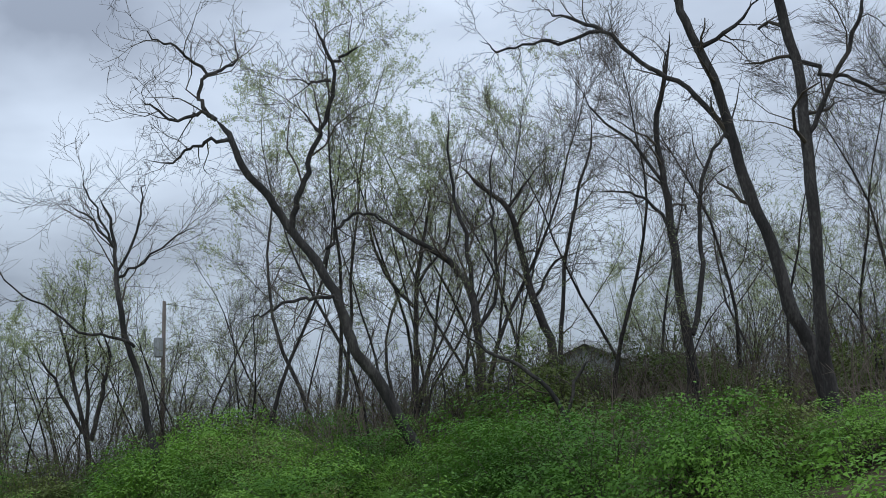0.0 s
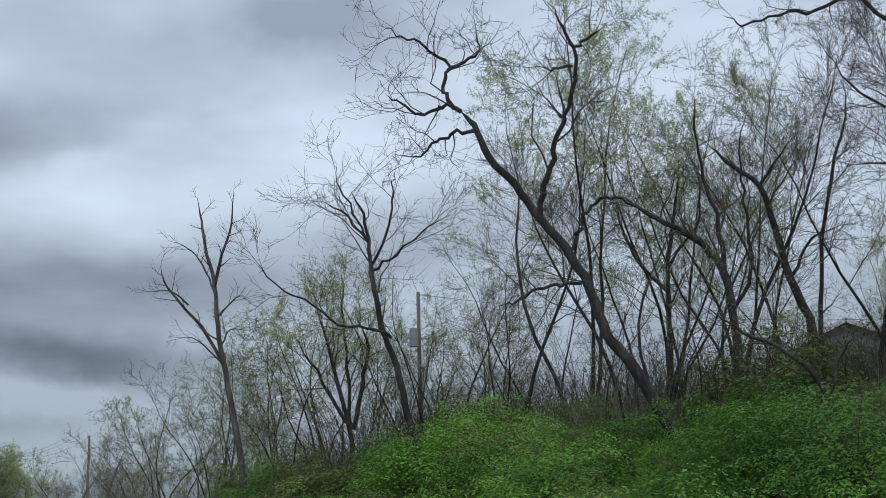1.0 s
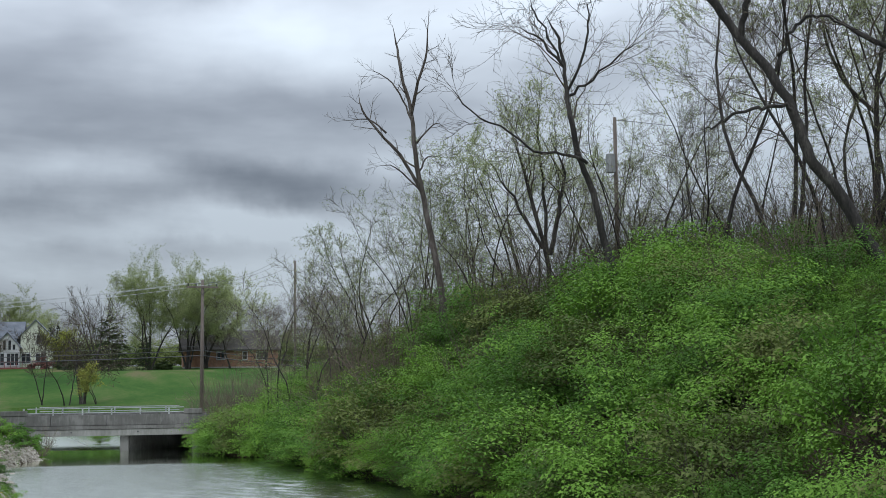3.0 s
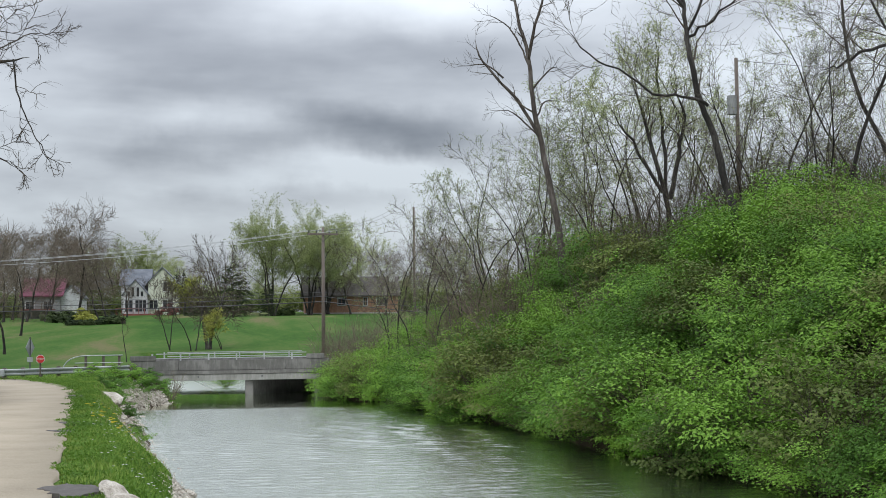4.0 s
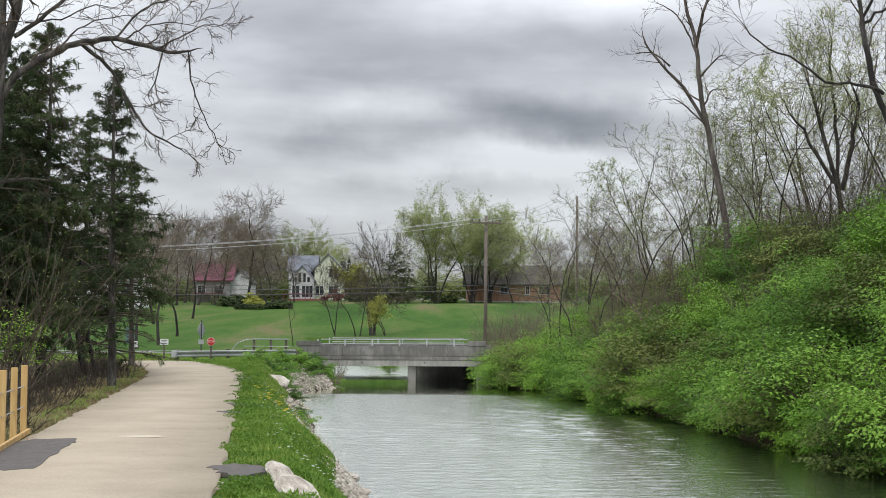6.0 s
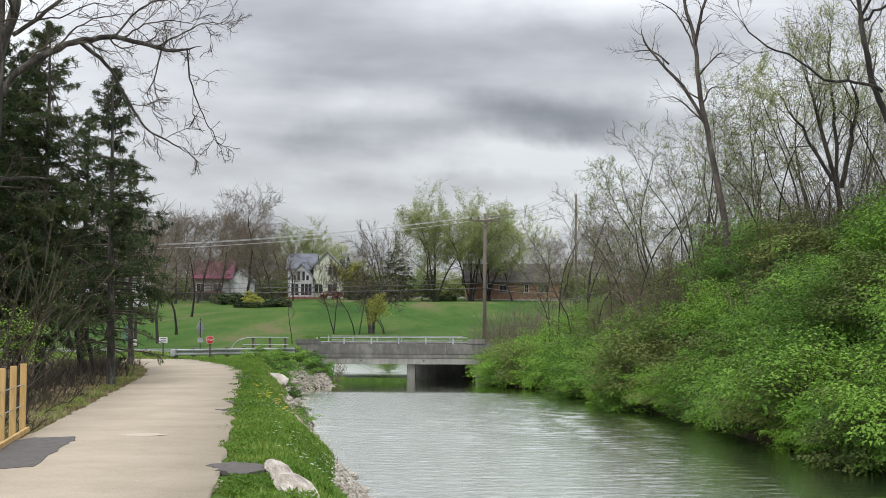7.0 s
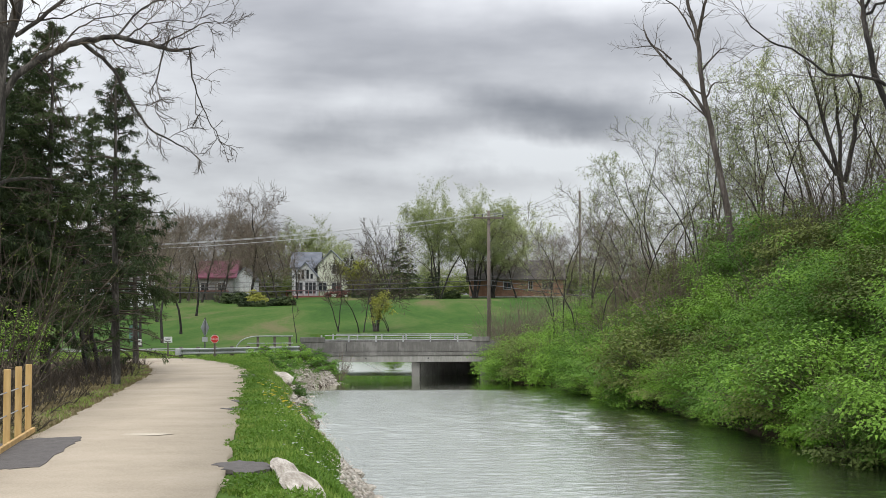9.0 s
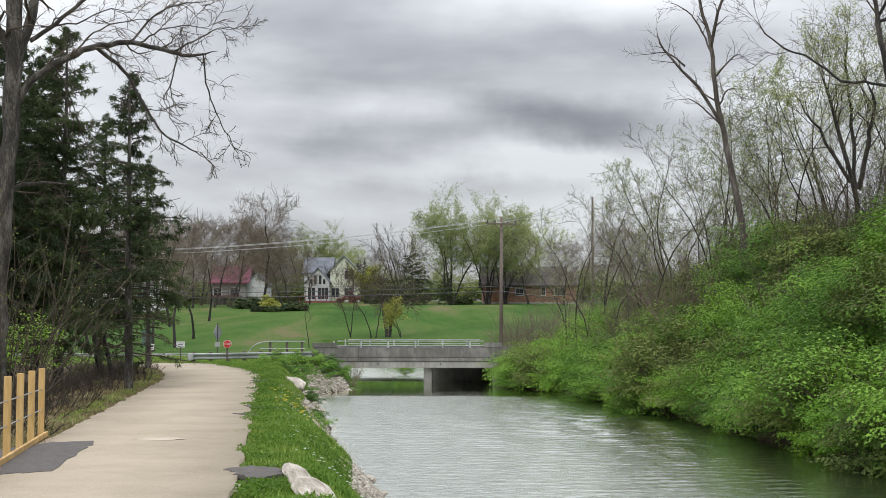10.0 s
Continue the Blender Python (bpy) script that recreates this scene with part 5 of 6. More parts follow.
# ---- bridge ----
def build_bridge():
    b = thing("bridge", pose(0, 81, 0), "weathered grey concrete road bridge over the canal", "bridge")
    part("deck", boxes((-12, 12, 0.35, 9.65, -0.42, -0.04)), concrete, b, bevel=0.02)
    joints = [-7.7, -5.0, -1.9, 1.2, 4.4, 9.0]
    for x0, x1 in zip(joints, joints[1:]):
        for y0, y1 in ((0.0, 0.34), (9.66, 10.0)):
            part("parapet_panel", boxes((x0 + 0.012, x1 - 0.012, y0, y1, -0.12, 0.47)), concrete, b, bevel=0.015)
    for y0, y1 in ((-0.10, 0.36), (9.64, 10.1)):
        part("coping_ledge", boxes((-8.2, 9.0, y0, y1, -0.34, -0.135)), concrete, b, bevel=0.02)
        part("fascia_beam", boxes((-8.0, 9.0, y0 + 0.06, y1 - 0.06, -0.72, -0.355)), concrete_worn, b, bevel=0.02)
    for i, x in enumerate((-3.85, -0.15, 3.4)):
        part("drain_stub", rods(((x, -0.02, -0.5), (x, -0.12, -0.5), 0.05)), dark_steel, b)
    for x in (-5.2, -3.5, -1.8, -0.1, 1.6):
        part("girder", boxes((x, x + 0.35, 0.4, 9.6, -0.68, -0.425)), concrete, b)
    for x0, x1 in ((-7.75, -6.3), (2.45, 3.5)):
        part("end_block", boxes((x0, x1, -0.04, 0.40, 0.475, 0.76)), concrete, b, bevel=0.02)
    part("pier_nose", boxes((-1.15, -0.66, 0.3, 1.0, -2.6, -0.73)), concrete, b, "weathered pier end", bevel=0.05)
    wall = Matrix.Translation((-0.62, 0.75, 0)) @ Matrix.Rotation(radians(48), 4, "Z")
    part("pier", boxes((0, 5.4, 0.0, 0.5, -2.6, -0.73), m=wall), concrete, b, bevel=0.03)
    part("abutment", boxes((2.95, 4.4, 0.3, 9.7, -2.6, -0.70)), concrete, b, bevel=0.03)
    part("abutment", boxes((-9.5, -6.3, 0.3, 9.7, -2.6, -0.43)), concrete, b, bevel=0.03)
    part("wing_wall", boxes((-9.3, -8.26, -0.05, 0.35, -1.2, 0.1)), concrete, b, bevel=0.03)
    for y in (0.17, 9.83):
        for z in (0.60, 0.86):
            part("rail", boxes((-6.3, 2.45, y - 0.035, y + 0.035, z - 0.025, z + 0.025)), galv, b, "pale steel bridge rail", bevel=0.01)
        for k in range(6):
            x = -6.5 + k * 1.62
            part("rail_post", boxes((x - 0.045, x + 0.045, y - 0.035, y + 0.085, 0.47, 0.88)), galv, b, bevel=0.01)
    return b


build_bridge()
roadway = new("road", mesh_of("road", [(-60, 81.4, -0.01), (60, 81.4, -0.01), (60, 90.6, -0.01), (-60, 90.6, -0.01), (-60, 81.4, -0.3), (60, 81.4, -0.3), (60, 90.6, -0.3), (-60, 90.6, -0.3)],
              np.array([[0, 1, 2, 3], [4, 5, 1, 0], [6, 7, 3, 2], [5, 6, 2, 1], [7, 4, 0, 3]]), road_mat))
tagged(roadway, "grey asphalt road leading over the bridge", "road", kind="structure")


def w_beam(a, b, z):
    """A corrugated steel beam from a to b with its middle at height z."""
    a, b = Vector((*a, 0)), Vector((*b, 0))
    out = (b - a).cross(Vector((0, 0, 1))).normalized()
    prof = [(0.0, 0.155), (0.045, 0.125), (0.045, 0.075), (-0.035, 0.02), (-0.035, -0.02), (0.045, -0.075), (0.045, -0.125), (0.0, -0.155)]
    n, bm = 8, bmesh.new()
    rows = []
    for p in (a, b):
        front = [bm.verts.new(p + out * o + Vector((0, 0, z + h))) for o, h in prof]
        back = [bm.verts.new(p + out * (o - 0.012) + Vector((0, 0, z + h))) for o, h in prof]
        rows.append((front, back))
    for s in (0, 1):
        for i in range(n - 1):
            bm.faces.new((rows[0][s][i], rows[1][s][i], rows[1][s][i + 1], rows[0][s][i + 1]))
    for i in (0, n - 1):
        bm.faces.new((rows[0][0][i], rows[1][0][i], rows[1][1][i], rows[0][1][i]))
    bmesh.ops.recalc_face_normals(bm, faces=bm.faces[:])
    return bm


def build_guardrail():
    g = thing("guardrail", pose(0, 0, 0), "galvanised guardrail on dark wooden posts by the road", "guardrail")
    ends = [(-12.1, 66.0), (-10.4, 67.5), (-8.7, 69.0), (-6.8, 70.6)]
    for i, (a, b) in enumerate(zip(ends, ends[1:])):
        part("steel_beam", w_beam(a, b, 0.25 + 0.004 * i), galv, g)
    part("end_terminal", boxes((-12.3, -12.05, 65.7, 66.05, 0.08, 0.42)), galv, g, bevel=0.03)
    for f in np.linspace(0, 1, 8):
        k = min(int(f * 3), 2)
        w = f * 3 - k
        x, y = ends[k][0] * (1 - w) + ends[k + 1][0] * w, ends[k][1] * (1 - w) + ends[k + 1][1] * w
        part("post", boxes((x - 0.09, x + 0.09, y + 0.10, y + 0.28, -0.4, 0.47)), post_wood, g, bevel=0.012)
    return g


build_guardrail()


def build_handrail():
    h = thing("pipe_railing", pose(0, 81.2, 0), "curved steel pipe railing at the bridge approach", "railing")
    arc = [(-11.6, 0, -0.05), (-11.5, 0, 0.3), (-11.2, 0, 0.62), (-10.7, 0, 0.80), (-10.1, 0, 0.84), (-9.2, 0, 0.84), (-8.2, 0, 0.84)]
    P = smooth_path(arc, (0.035, 0.035))
    v, f = tube_arrays([P], 7)
    piece("top_pipe", mesh_of("top_pipe", v, f, galv, True), h)
    part("lower_pipe", rods(((-10.9, 0, 0.42), (-8.2, 0, 0.42), 0.025)), galv, h)
    for x in (-10.3, -9.3, -8.4):
        part("post", boxes((x - 0.07, x + 0.07, 0.05, 0.2, -0.3, 0.86)), post_wood, h, bevel=0.01)


build_handrail()


# ---- signs ----
def letters(text, size, mat, parent, m):
    cu = bpy.data.curves.new("text", "FONT")
    cu.body, cu.size, cu.align_x, cu.align_y, cu.extrude = text, size, "CENTER", "CENTER", 0.002
    tmp = bpy.data.objects.new("tmp", cu)
    scene.collection.objects.link(tmp)
    me = bpy.data.meshes.new_from_object(tmp.evaluated_get(bpy.context.evaluated_depsgraph_get()))
    bpy.data.objects.remove(tmp)
    me.materials.clear()
    me.materials.append(mat)
    return piece("lettering", me, parent, "", m)


def stop_sign():
    x, y = -10.25, 64.8
    s = thing("stop_sign", pose(x, y, ground_at(x, y), 0, 0, 9), "small red octagonal stop sign on a post", "sign")
    part("post", boxes((-0.04, 0.04, 0.02, 0.10, -0.3, 1.12)), post_wood, s, bevel=0.006)
    bm = bmesh.new()
    bmesh.ops.create_cone(bm, cap_ends=True, segments=8, radius1=0.205, radius2=0.205, depth=0.012, matrix=Matrix.Translation((0, -0.012, 0.9)) @ pose(0, 0, 0, 90) @ pose(0, 0, 0, 0, 0, 22.5))
    rim = part("border", bm, sign_white, s)
    bm = bmesh.new()
    bmesh.ops.create_cone(bm, cap_ends=True, segments=8, radius1=0.187, radius2=0.187, depth=0.012, matrix=Matrix.Translation((0, -0.022, 0.9)) @ pose(0, 0, 0, 90) @ pose(0, 0, 0, 0, 0, 22.5))
    part("face", bm, sign_red, s)
    letters("STOP", 0.135, sign_white, s, pose(0, -0.032, 0.9, 90))


def plain_sign(name, label, x, y, w, h, z, mat, bars=3, turn=8, post=0.035, post_mat=None):
    s = thing(name, pose(x, y, ground_at(x, y), 0, 0, turn), label, "sign")
    part("post", boxes((-post, post, 0.015, 0.015 + 2 * post, -0.3, z + h * 0.4)), post_mat or post_wood, s, bevel=0.005)
    part("panel", boxes((-w / 2, w / 2, -0.006, 0.012, z - h / 2, z + h / 2)), mat, s, bevel=0.004)
    for i in range(bars):
        zz = z + h * (0.28 - 0.56 * i / max(1, bars - 1))
        bw = w * (0.36, 0.28, 0.33, 0.25)[i % 4]
        part("text_bar", boxes((-bw, bw, -0.012, -0.0062, zz - h * 0.05, zz + h * 0.05)), ink, s)
    return s


stop_sign()
plain_sign("notice_sign", "small white notice sign on a wooden post", -12.6, 65.5, 0.40, 0.28, 0.86, sign_white)
plain_sign("notice_sign", "small white notice on a short post", -12.75, 59.5, 0.30, 0.26, 0.88, sign_white, 3)
plain_sign("information_board", "pale green information board beside the path", -13.15, 60.5, 0.42, 0.75, 1.25, sign_green, 4, post=0.05)
warn = thing("warning_sign", pose(-11.9, 72.0, ground_at(-11.9, 72)), "diamond road sign seen from its bare metal back", "sign")
part("post", boxes((-0.03, 0.03, -0.05, 0.0, -0.3, 1.95)), dark_steel, warn)
bm = bmesh.new()
box(bm, -0.36, 0.36, 0.0, 0.012, -0.36, 0.36, m=Matrix.Translation((0, 0, 1.42)) @ pose(0, 0, 0, 0, 0, 74) @ pose(0, 0, 0, 0, 45, 0))
part("plate", bm, galv, warn)
part("small_plate", boxes((-0.14, 0.14, -0.07, -0.055, 0.68, 0.93)), galv, warn)


# ---- new timber fence on the path's edge ----
def build_fence():
    ax, ay, bx, by = -5.32, 16.7, -5.86, 19.95
    f = thing("timber_fence", pose(0, 0, 0), "new yellow pine post fence with thin cables", "fence")
    turn = math.degrees(math.atan2(by - ay, bx - ax)) - 90
    for k in range(-3, 4):
        w = (k + 0.0) / 3
        x, y = ax + (bx - ax) * w, ay + (by - ay) * w
        part("post", boxes((-0.042, 0.042, -0.042, 0.042, -0.5, 1.02), m=pose(x, y, 0, 0, 0, turn)), pine_wood, f, bevel=0.006)
    c, s = (bx - ax) / 3, (by - ay) / 3
    p0, p1 = (ax - 3.1 * c, ay - 3.1 * s), (ax + 3.04 * c, ay + 3.04 * s)
    for z in (0.42, 0.72):
        part("cable", rods(((*p0, z), (*p1, z), 0.008), sides=5), galv, f)
    m = pose(p0[0], p0[1], 0, 0, 0, turn)
    ln = math.hypot(p1[0] - p0[0], p1[1] - p0[1])
    part("kick_board", boxes((0.055, 0.10, 0, ln, 0.035, 0.105), m=m), pine_wood, f, "pale sawn kick board", bevel=0.006)


build_fence()


# ---- timber steps below the spruces ----
def build_steps():
    x, y = -11.6, 41.0
    s = thing("timber_steps", pose(x, y, 0, 0, 0, 35), "weathered timber steps on the wooded slope", "steps")
    for i in range(8):
        part("step", boxes((-1.1, 1.1, i * 0.42, i * 0.42 + 0.3, -1.25 + i * 0.14, -1.15 + i * 0.14)), post_wood, s, bevel=0.01)
    for sx in (-1.12, 1.12):
        part("handrail", rods(((sx, 0, -0.35), (sx, 3.2, 0.7), 0.035)), post_wood, s)
        for i in (0, 3, 6):
            part("baluster", rods(((sx, i * 0.45, -1.4 + i * 0.14), (sx, i * 0.45, -0.36 + i * 0.148), 0.035)), post_wood, s)


build_steps()


# ---- poles and wires ----
def utility_pole(x, y, top, label, arms=True, r=0.15):
    g = ground_at(x, y)
    p = thing("utility_pole", pose(x, y, g, 0, 0, 12), label, "utility pole", "utility poles")
    bm = bmesh.new()
    rod(bm, (0, 0, -0.5), (0.04, 0, top - g), r, r * 0.68, 10)
    part("shaft", bm, pole_wood, p, smooth=True)
    if arms:
        part("crossarm", boxes((-1.1, 1.1, -0.2, -0.1, top - g - 0.55, top - g - 0.43)), pole_wood, p, bevel=0.01)
        for a in (-1.0, -0.45, 0.45, 1.0):
            part("insulator", rods(((a, -0.15, top - g - 0.43), (a, -0.15, top - g - 0.24), 0.045)), dark_steel, p)
        for sgn in (-1, 1):
            part("brace", rods(((sgn * 0.55, -0.15, top - g - 0.5), (0, -0.14, top - g - 1.0), 0.02)), dark_steel, p)
    return p


utility_pole(4.05, 95, 9.4, "tall wooden utility pole beyond the bridge")
utility_pole(14.3, 130, 14.2, "bare grey utility pole rising behind the ridge trees", False, 0.15)
utility_pole(19.95, 55.2, 13.3, "old wooden pole among the ridge trees", False, 0.11)
part("transformer", rods(((-0.28, -0.1, 5.4), (-0.28, -0.1, 6.2), 0.2), sides=14), siding_grey, bpy.data.objects["utility_pole.002"])
utility_pole(-62, 100, 9.6, "wooden utility pole behind the roadside trees")


def wire(a, b, sag, r, mat, label="thin overhead wire between the poles"):
    a, b = np.array(a, float), np.array(b, float)
    t = np.linspace(0, 1, 25)[:, None]
    P = a + (b - a) * t
    P[:, 2] -= sag * 4 * (t * (1 - t))[:, 0]
    v, f = tube_arrays([(P, np.full(25, r))], 4)
    ob = new("overhead_wire", mesh_of("overhead_wire", v, f, mat))
    tagged(ob, label, "wire", "overhead wires")


for k, dz in ((-1.0, 0.0), (-0.3, 0.05), (1.0, 0.0)):
    wire((4.05 + k, 94.8, 9.15 + dz), (-62 + k, 100, 9.3 + dz), 2.3 + 0.12 * k, 0.014, wire_pale)
    wire((4.05 + k, 95, 9.15 + dz), (14.3 + k, 130, 14.7), 0.7, 0.012, wire_mat)
for dz, r in ((4.55, 0.022), (4.2, 0.03), (4.85, 0.012)):
    wire((4.0, 94.8, dz), (-62, 100, dz + 1.2), 0.9, r, wire_mat)
    wire((4.1, 94.8, dz), (40, 88, dz - 0.6), 1.2, r, wire_mat)
wire((19.95, 55.2, 13.2), (70, 50, 16), 2.0, 0.012, wire_mat)


# ---- houses ----
def window(parent, x, y, z, w, h, mat=None, cols=2, rows=1):
    """A window in a wall that faces -y: frame with mullions, sill and panes."""
    fr = part("window", boxes((x - w / 2 - 0.1, x - w / 2, y - 0.08, y + 0.02, z - 0.1, z + h + 0.1), (x + w / 2, x + w / 2 + 0.1, y - 0.08, y + 0.02, z - 0.1, z + h + 0.1),
                              (x - w / 2, x + w / 2, y - 0.08, y + 0.02, z + h, z + h + 0.1), (x - w / 2, x + w / 2, y - 0.12, y + 0.02, z - 0.1, z)), mat or siding_white, parent)
    for i in range(cols):
        for j in range(rows):
            a, b = x - w / 2 + w * i / cols + 0.04, x - w / 2 + w * (i + 1) / cols - 0.04
            c, d = z + h * j / rows + 0.03, z + h * (j + 1) / rows - 0.03
            part("pane", boxes((a, b, y - 0.04, y - 0.02, c, d)), glass, fr)
    return fr


def gable_block(parent, x0, x1, y0, y1, z0, eave, ridge, wall, roof, along="x", over=0.35):
    """Walls with gables and a roof of two slabs, the ridge running along x or y."""
    bm = bmesh.new()
    c = [(x0, y0), (x1, y0), (x1, y1), (x0, y1)]
    lo = [bm.verts.new((*p, z0)) for p in c]
    hi = [bm.verts.new((*p, eave)) for p in c]
    if along == "x":
        ym = (y0 + y1) / 2
        r = [bm.verts.new((x0, ym, ridge)), bm.verts.new((x1, ym, ridge))]
        faces = [(lo[0], lo[1], hi[1], hi[0]), (lo[2], lo[3], hi[3], hi[2]), (lo[1], lo[2], hi[2], r[1], hi[1]), (lo[3], lo[0], hi[0], r[0], hi[3])]
    else:
        xm = (x0 + x1) / 2
        r = [bm.verts.new((xm, y0, ridge)), bm.verts.new((xm, y1, ridge))]
        faces = [(lo[1], lo[2], hi[2], hi[1]), (lo[3], lo[0], hi[0], hi[3]), (lo[0], lo[1], hi[1], r[0], hi[0]), (lo[2], lo[3], hi[3], r[1], hi[2])]
    for f in faces:
        bm.faces.new(f)
    bmesh.ops.recalc_face_normals(bm, faces=bm.faces[:])
    part("wall", bm, wall, parent)
    bm = bmesh.new()
    half = ((y1 - y0) if along == "x" else (x1 - x0)) / 2
    drop = (ridge - eave) / half * over
    for s in (-1, 1):
        if along == "x":
            ym = (y0 + y1) / 2
            q = [(x0 - over, ym, ridge), (x1 + over, ym, ridge), (x1 + over, ym + s * (half + over), eave - drop), (x0 - over, ym + s * (half + over), eave - drop)]
        else:
            xm = (x0 + x1) / 2
            q = [(xm, y0 - over, ridge), (xm, y1 + over, ridge), (xm + s * (half + over), y1 + over, eave - drop), (xm + s * (half + over), y0 - over, eave - drop)]
        low = [bm.verts.new((a, b, z + 0.02)) for a, b, z in q]
        top = [bm.verts.new((a, b, z + 0.2)) for a, b, z in q]
        bm.faces.new(low)
        bm.faces.new(top)
        for i in range(4):
            bm.faces.new((low[i], low[(i + 1) % 4], top[(i + 1) % 4], top[i]))
    bmesh.ops.recalc_face_normals(bm, faces=bm.faces[:])
    part("roof", bm, roof, parent)


def cream_house():
    x, y = -19.5, 240
    h = thing("house", pose(x, y, ground_at(x, y)), "two-storey cream house with slate roof and glazed gable", "house")
    gable_block(h, -0.4, 4.4, 0, 9, -0.5, 5.6, 8.1, siding_cream, roof_slate, "y")
    gable_block(h, -5.2, -0.4, 2.5, 9, -0.5, 5.4, 8.0, siding_white, roof_slate, "x")
    gable_block(h, -4.4, -0.41, -1.8, 3, -0.5, 3.6, 5.9, siding_white, roof_slate, "y")
    for wx, wz, w, hh in ((2.9, 4.0, 1.5, 1.6), (2.9, 0.9, 1.6, 1.6), (0.5, 0.9, 1.4, 1.6)):
        window(h, wx, 0, wz, w, hh)
    for wx, ht in ((-3.55, 0.9), (-2.85, 1.6), (-2.0, 1.6), (-1.3, 0.9)):
        window(h, wx, -1.8, 3.1, 0.5, ht, None, 1)
    window(h, -3.5, -1.8, 0.5, 1.3, 2.0)
    window(h, -1.5, -1.8, 0.5, 1.9, 2.0, None, 3)
    window(h, -0.9, 2.5, 4.2, 0.7, 1.0, None, 1)
    part("deck", boxes((-5.5, 2.2, -4.2, -1.9, -0.2, 0.12)), deck_red, h)
    part("deck_skirt", boxes((-5.5, 2.2, -4.2, -4.1, -1.2, -0.22)), deck_red, h)
    for k in range(9):
        part("deck_post", boxes((-5.45 + k * 0.94, -5.35 + k * 0.94, -4.2, -4.1, 0.12, 1.0)), deck_red, h)
    part("deck_rail", boxes((-5.5, 2.2, -4.22, -4.08, 1.0, 1.08)), deck_red, h)


def brick_house():
    x, y = 14.0, 220
    h = thing("house", pose(x, y, ground_at(x, y)), "low brick ranch house with a dark shingled roof", "house")
    gable_block(h, -7.5, 7.5, 0, 9, -0.5, 3.1, 6.0, brick_wall, roof_brown, "x", 0.5)
    for wx, w in ((-3.8, 0.5), (-1.6, 1.2), (4.9, 1.6), (2.2, 0.6)):
        window(h, wx, 0, 1.4, w, 1.2)
    part("chimney", boxes((6.4, 7.3, 3, 4.2, 2.6, 6.9)), concrete_pale, h, "pale rendered chimney")
    part("foundation", boxes((-7.6, 7.6, -0.1, -0.02, -0.9, 0.25)), concrete_pale, h)


def red_roof_house():
    x, y = -36.5, 230
    h = thing("house", pose(x, y, ground_at(x, y)), "house with a dark red roof and a raised deck", "house")
    gable_block(h, -2.6, 3.2, 0, 9, -0.5, 3.9, 6.6, siding_grey, roof_red, "x", 0.6)
    gable_block(h, 3.25, 6.5, 1.0, 8, -0.5, 3.6, 5.4, siding_white, roof_slate, "y", 0.3)
    for wx in (-1.6, 1.2):
        window(h, wx, 0, 1.5, 1.3, 1.3)
    part("deck", boxes((-2.6, 2.5, -3, -0.1, 1.3, 1.5)), deck_red, h)
    for k in range(4):
        part("deck_post", boxes((-2.6 + k * 1.62, -2.45 + k * 1.62, -3, -2.85, -1.0, 2.4)), post_wood, h)
    part("deck_rail", boxes((-2.6, 2.5, -3, -2.9, 2.4, 2.5)), post_wood, h)


def far_house(x, y, w, wall, roof, label, high=4.2, turn=0.0, along="x"):
    h = thing("house", pose(x, y, ground_at(x, y), 0, 0, turn), label, "house")
    gable_block(h, -w / 2, w / 2, 0, 8, -1.0, high, high + 2.6, wall, roof, along)
    for k in range(3):
        window(h, -w / 3 + k * w / 3, 0, high - 1.9, 1.2, 1.3)


cream_house()
brick_house()
red_roof_house()
far_house(-31, 266, 8, siding_grey, roof_slate, "white gabled house behind bare trees", 5.6, 0, "y")
far_house(-42, 175, 10, siding_white, roof_brown, "white house glimpsed between the spruces", 3.6)
far_house(-78, 235, 12, siding_grey, roof_brown, "grey house behind the roadside trees", 4.0)
def ridge_house():
    x, y, g = on_ridge(37.64, 74)
    top = 13.4 - g
    h = thing("house", pose(x, y, g, 0, 0, -41), "grey house with pale eaves up on the ridge", "house")
    gable_block(h, -2.3, 2.3, 0, 8, -1, top - 1.0, top, siding_grey, roof_brown, "y", 0.4)
    gable_block(h, 2.32, 7.0, 1.2, 8, -1, top - 1.6, top - 0.3, siding_grey, roof_brown, "x", 0.5)
    slope = math.degrees(math.atan2(1.0, 2.3))
    for s in (-1, 1):
        bm = bmesh.new()
        box(bm, 0.0, 2.95, -0.5, -0.42, -0.04, 0.2, m=Matrix.Translation((0, 0, top)) @ pose(0, 0, 0, 0, 0, 0 if s > 0 else 180) @ Matrix.Translation((0, 0 if s > 0 else 0.92, 0)) @ pose(0, 0, 0, 0, slope, 0))
        part("bargeboard", bm, siding_white, h, "white bargeboard")
    part("fascia", boxes((2.4, 7.5, 0.60, 0.68, top - 1.95, top - 1.75)), siding_white, h, "white eaves board")
    window(h, 4.6, 1.2, top - 3.3, 1.6, 1.2)
    window(h, 0, 0, top - 2.9, 1.4, 1.2)


ridge_house()

